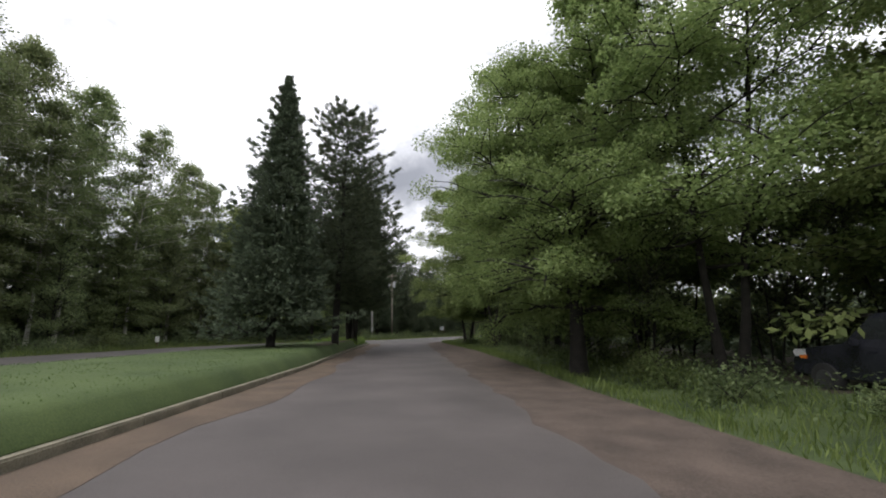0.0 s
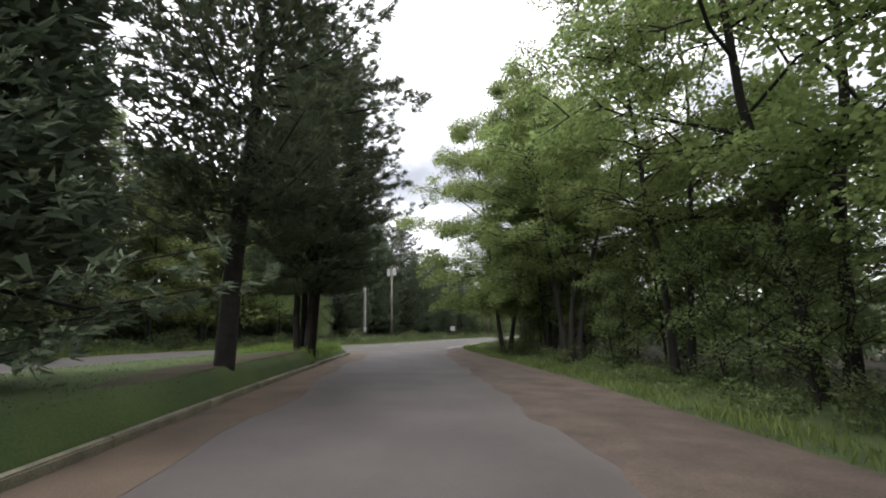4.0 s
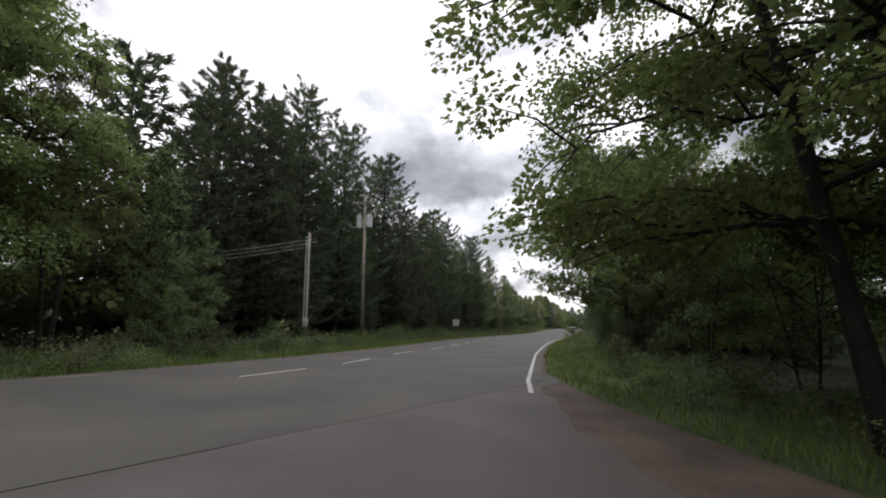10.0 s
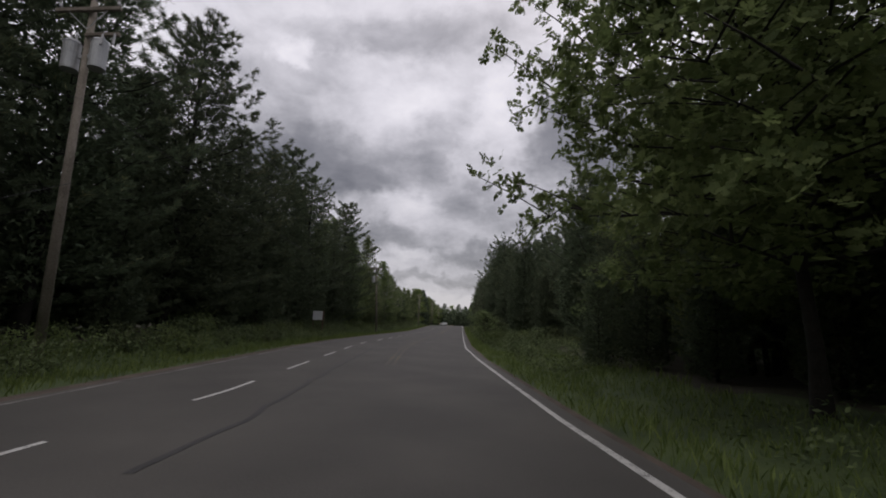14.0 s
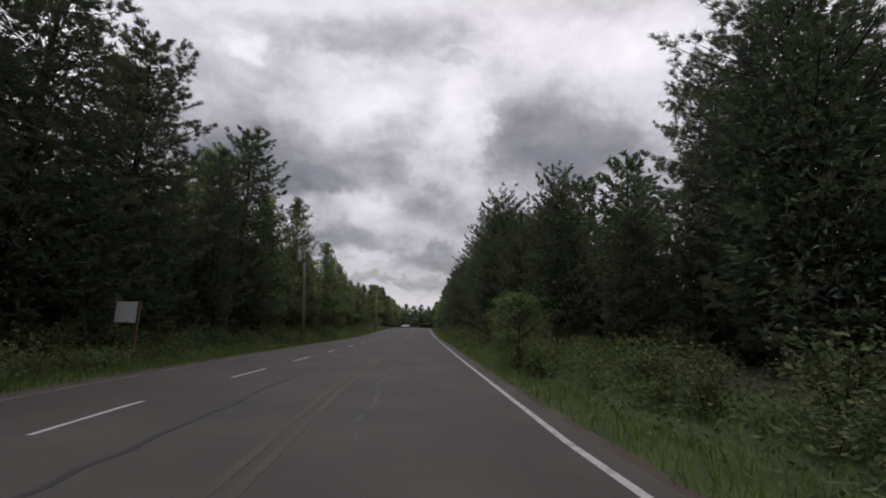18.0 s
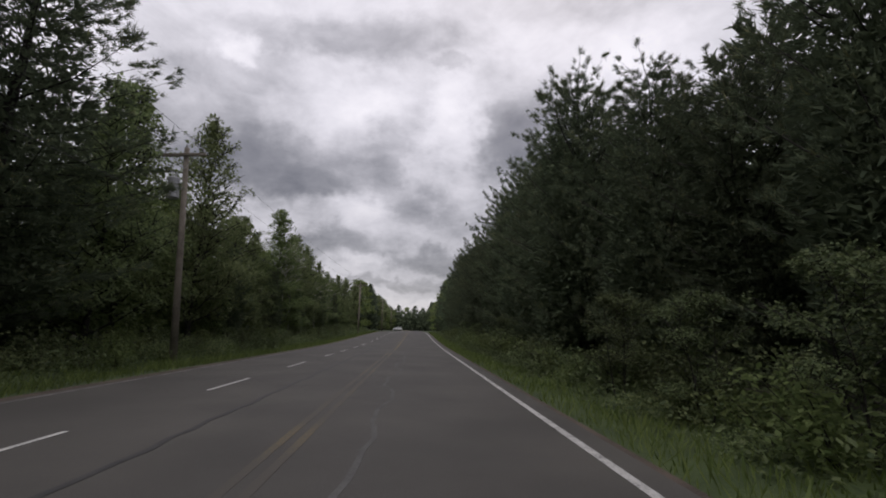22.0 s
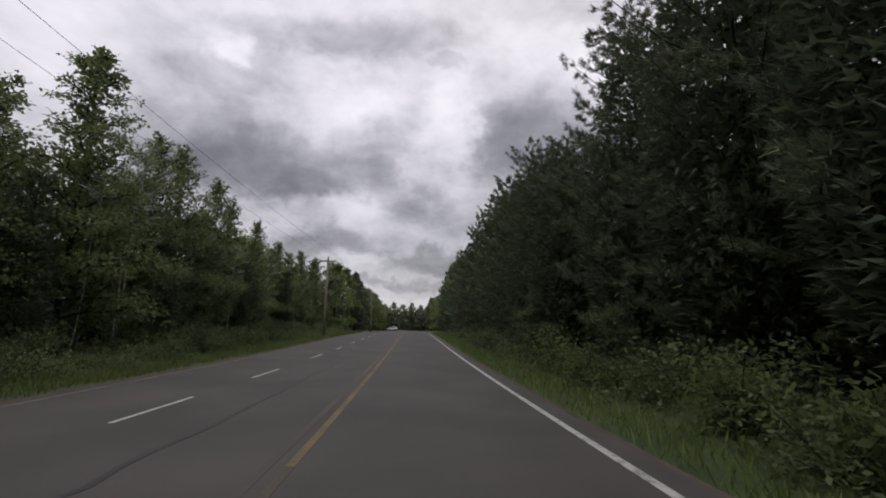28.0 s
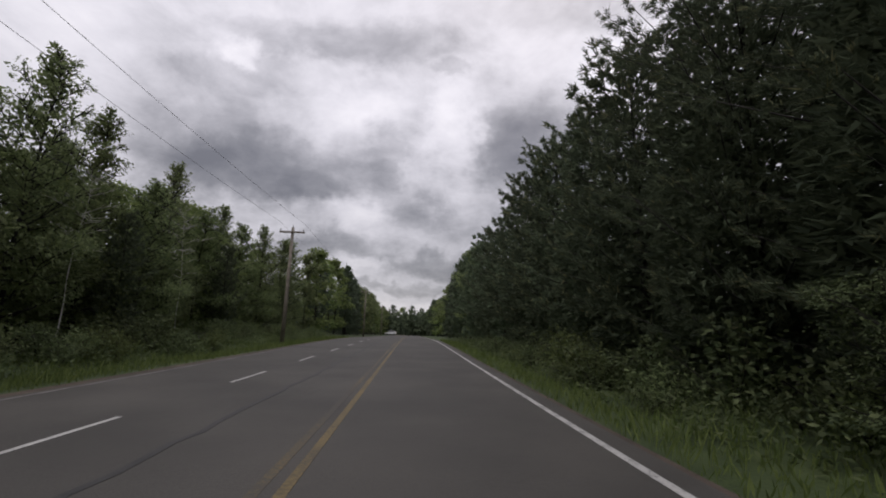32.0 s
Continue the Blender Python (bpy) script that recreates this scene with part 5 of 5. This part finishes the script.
def wire(a, b, sag, r=0.007, label="thin black overhead wire sagging between poles", name="overhead_wire", mat=None):
    a, b = np.array(a, float), np.array(b, float)
    t = np.linspace(0, 1, 14)[:, None]
    p = a + (b - a) * t - np.array([0, 0, sag]) * 4 * t * (1 - t)
    V, F = tubes([(p, [r] * 14)], 5)
    return tagged(new(name, mesh_of(name, V, F, [mat or CABLE], smooth=True)), label, "wire", "overhead wires")


tops = [(-8.8, -7.1, 10.0), (-9.55, 38.1, 8.6), (-8.7, 89.5, 8.8), (-8.9, 140, 9.3), (-9.2, 190, 9.8)]
for (x0, y0, z0), (x1, y1, z1) in zip(tops, tops[1:]):
    wire((x0 - 0.8, y0 - 0.14, z0 - 0.13), (x1 - 0.75, y1 - 0.14, z1 - 0.13), 0.55)
    wire((x0 + 0.8, y0 - 0.14, z0 - 0.13), (x1 + 0.75, y1 - 0.14, z1 - 0.13), 0.55)
    wire((x0, y0, z0 - 2.8), (x1, y1, z1 - 2.6), 0.8, 0.010)
for k in range(3):
    wire((-8.3, -13.2, 5.9 - 0.2 * k), (-20, -24, 3.3 - 0.2 * k), 0.5, 0.010, "bare aluminium service wire from the short pole", mat=GALVANISED)
wire((-8.7, -7.1, 7.0), (-8.3, -13.2, 6.0), 0.25)
wire((-8.6, -7.1, 4.6), (-9.72, -14.7, 0.1), 0.0, 0.008, "straight steel guy wire from the pole", "guy_wire")
wire((-8.65, -13.2, 3.5), (-9.96, -14.72, 0.1), 0.0, 0.008, "straight steel guy wire from the pole", "guy_wire")
for a, b in [((-9.84, -14.59, 0.35), (-9.37, -14.08, 1.36)), ((-9.68, -14.41, 0.25), (-9.16, -13.86, 0.98)), ((-9.32, -14.02, 0.35), (-9.14, -13.84, 0.52))]:
    g = new("guy_guard", mesh_of("guy_guard", *tubes([([a, [(p + q) / 2 for p, q in zip(a, b)], b], [0.026] * 3)], 8), [YELLOW_PLASTIC], smooth=True))
    tagged(g, "pale yellow plastic guard on a guy wire", "guy guard", "guy guards")

# ---- sign, markers ----
sign = thing("road_sign", pose(-10.3, 19.2, height(-10.3, 19.2), 0, 0, -8), "blank pale grey sign board on two red-brown posts", "sign")
part("board", box(0.98, 0.035, 0.76, (-0.06, 0, 1.60), 0.006), SIGN_METAL, sign)
for sx in (-0.50, 0.42):
    part("post", box(0.08, 0.09, 2.1, (sx, -0.065 if sx > 0 else 0.065, 0.96), 0.008), RED_WOOD, sign)
mk = thing("marker_board", pose(-6.5, -46.7, height(-6.5, -46.7), 0, 0, 30), "small white marker board on a dark post across the road", "marker")
part("post", box(0.06, 0.06, 0.9, (0, 0.03, 0.35)), RED_WOOD, mk)
part("board", box(0.26, 0.02, 0.42, (0, -0.01, 0.72), 0.004), WHITE_PAINT, mk)
mp = thing("marker_post", pose(1.2, -37.6, 0.08), "short dark wooden marker post in the grass", "post")
part("post", box(0.07, 0.07, 0.75, (0, 0, 0.33), 0.006), RED_WOOD, mp)


# ---- cars ----
def car(m, paint, label, length=4.7, wide=1.85, tall=1.75):
    ob = thing("parked_car", m, label, "car")
    prof = [(-0.50, 0.36), (-0.495, 0.62), (-0.47, 0.93), (-0.43, 1.0), (-0.36, 1.55), (-0.31, tall * 0.985), (-0.05, tall), (0.08, tall * 0.975), (0.20, 1.12), (0.36, 1.02), (0.46, 0.92), (0.495, 0.72), (0.50, 0.40)]
    V, F = [], []
    for s, inset in ((-1, 0.0), (1, 0.0)):
        for px, pz in prof:
            tuck = 0.16 * max(0, (pz - 1.0)) / 0.75
            V.append((s * (wide / 2 - tuck - (0.05 if abs(px) > 0.47 else 0)), px * length, pz))
    n = len(prof)
    for i in range(n - 1):
        F.append((i, i + 1, n + i + 1, n + i))
    F.append((n - 1, 0, n, 2 * n - 1))
    F.append(tuple(range(n - 1, -1, -1))), F.append(tuple(range(n, 2 * n)))
    bm = bmesh.new()
    vs = [bm.verts.new(v) for v in V]
    for f in F:
        bm.faces.new([vs[k] for k in f])
    bmesh.ops.recalc_face_normals(bm, faces=bm.faces)
    bmesh.ops.bevel(bm, geom=bm.edges[:], offset=0.035, segments=2, affect="EDGES")
    part("body", bm, paint, ob)
    for s in (-1, 1):
        for a, b in ((-0.33, -0.12), (-0.10, 0.10)):
            V = [(s * (wide / 2 - 0.02), a * length, 1.08), (s * (wide / 2 - 0.02), (b + (0.055 if b > 0 else 0)) * length, 1.08), (s * (wide / 2 - 0.125), b * length * 0.9, tall - 0.14), (s * (wide / 2 - 0.125), a * length * 0.93, tall - 0.14)]
            V += [(v[0] - s * 0.03, v[1], v[2]) for v in V]
            F = [(0, 1, 2, 3), (7, 6, 5, 4), (0, 4, 5, 1), (1, 5, 6, 2), (2, 6, 7, 3), (3, 7, 4, 0)]
            child("side_window", mesh_of("side_window", V, F, [CAR_GLASS]), ob, "dark side window")
        lamp = part("headlight", box(0.30, 0.34, 0.16, (s * (wide / 2 - 0.13), length * 0.435, 0.88), 0.03, None), LAMP_CLEAR, ob, "clear wraparound headlight")
        part("side_marker", box(0.06, 0.16, 0.09, (s * (wide / 2 - 0.012), length * 0.415, 0.80), 0.01), LAMP_ORANGE, lamp, "orange side marker")
        part("tail_light", box(0.12, 0.10, 0.34, (s * (wide / 2 - 0.09), -length * 0.47, 0.98), 0.02), LAMP_ORANGE, ob)
        mirror = part("mirror", box(0.20, 0.12, 0.15, (s * (wide / 2 + 0.10), length * 0.12, 1.15), 0.03), paint, ob)
        for fy in (-0.30, 0.31):
            wheel = part("wheel", rod(0.345, 0.345, (s * (wide / 2 - 0.21), fy * length, 0.345), (s * (wide / 2 + 0.01), fy * length, 0.345), 28), RUBBER, ob)
            part("rim", rod(0.22, 0.20, (s * (wide / 2 - 0.02), fy * length, 0.345), (s * (wide / 2 + 0.022), fy * length, 0.345), 20), DARK_RIM, wheel)
        for fy in (-0.16, 0.06):
            part("door_handle", box(0.03, 0.17, 0.03, (s * (wide / 2 + 0.012), fy * length, 0.98), 0.008), paint, ob)
    part("bumper", box(wide - 0.1, 0.16, 0.26, (0, length * 0.49, 0.48), 0.04), RUBBER, ob)
    return ob


car(pose(29.1, -57.6, -0.03, 0, 0, 21), CAR_PAINT, "dark parked car with clear headlight and orange marker")
car(pose(-8.5, 236, 0.86, 0, 0, 90), CAR_WHITE, "distant white car standing at the far junction")
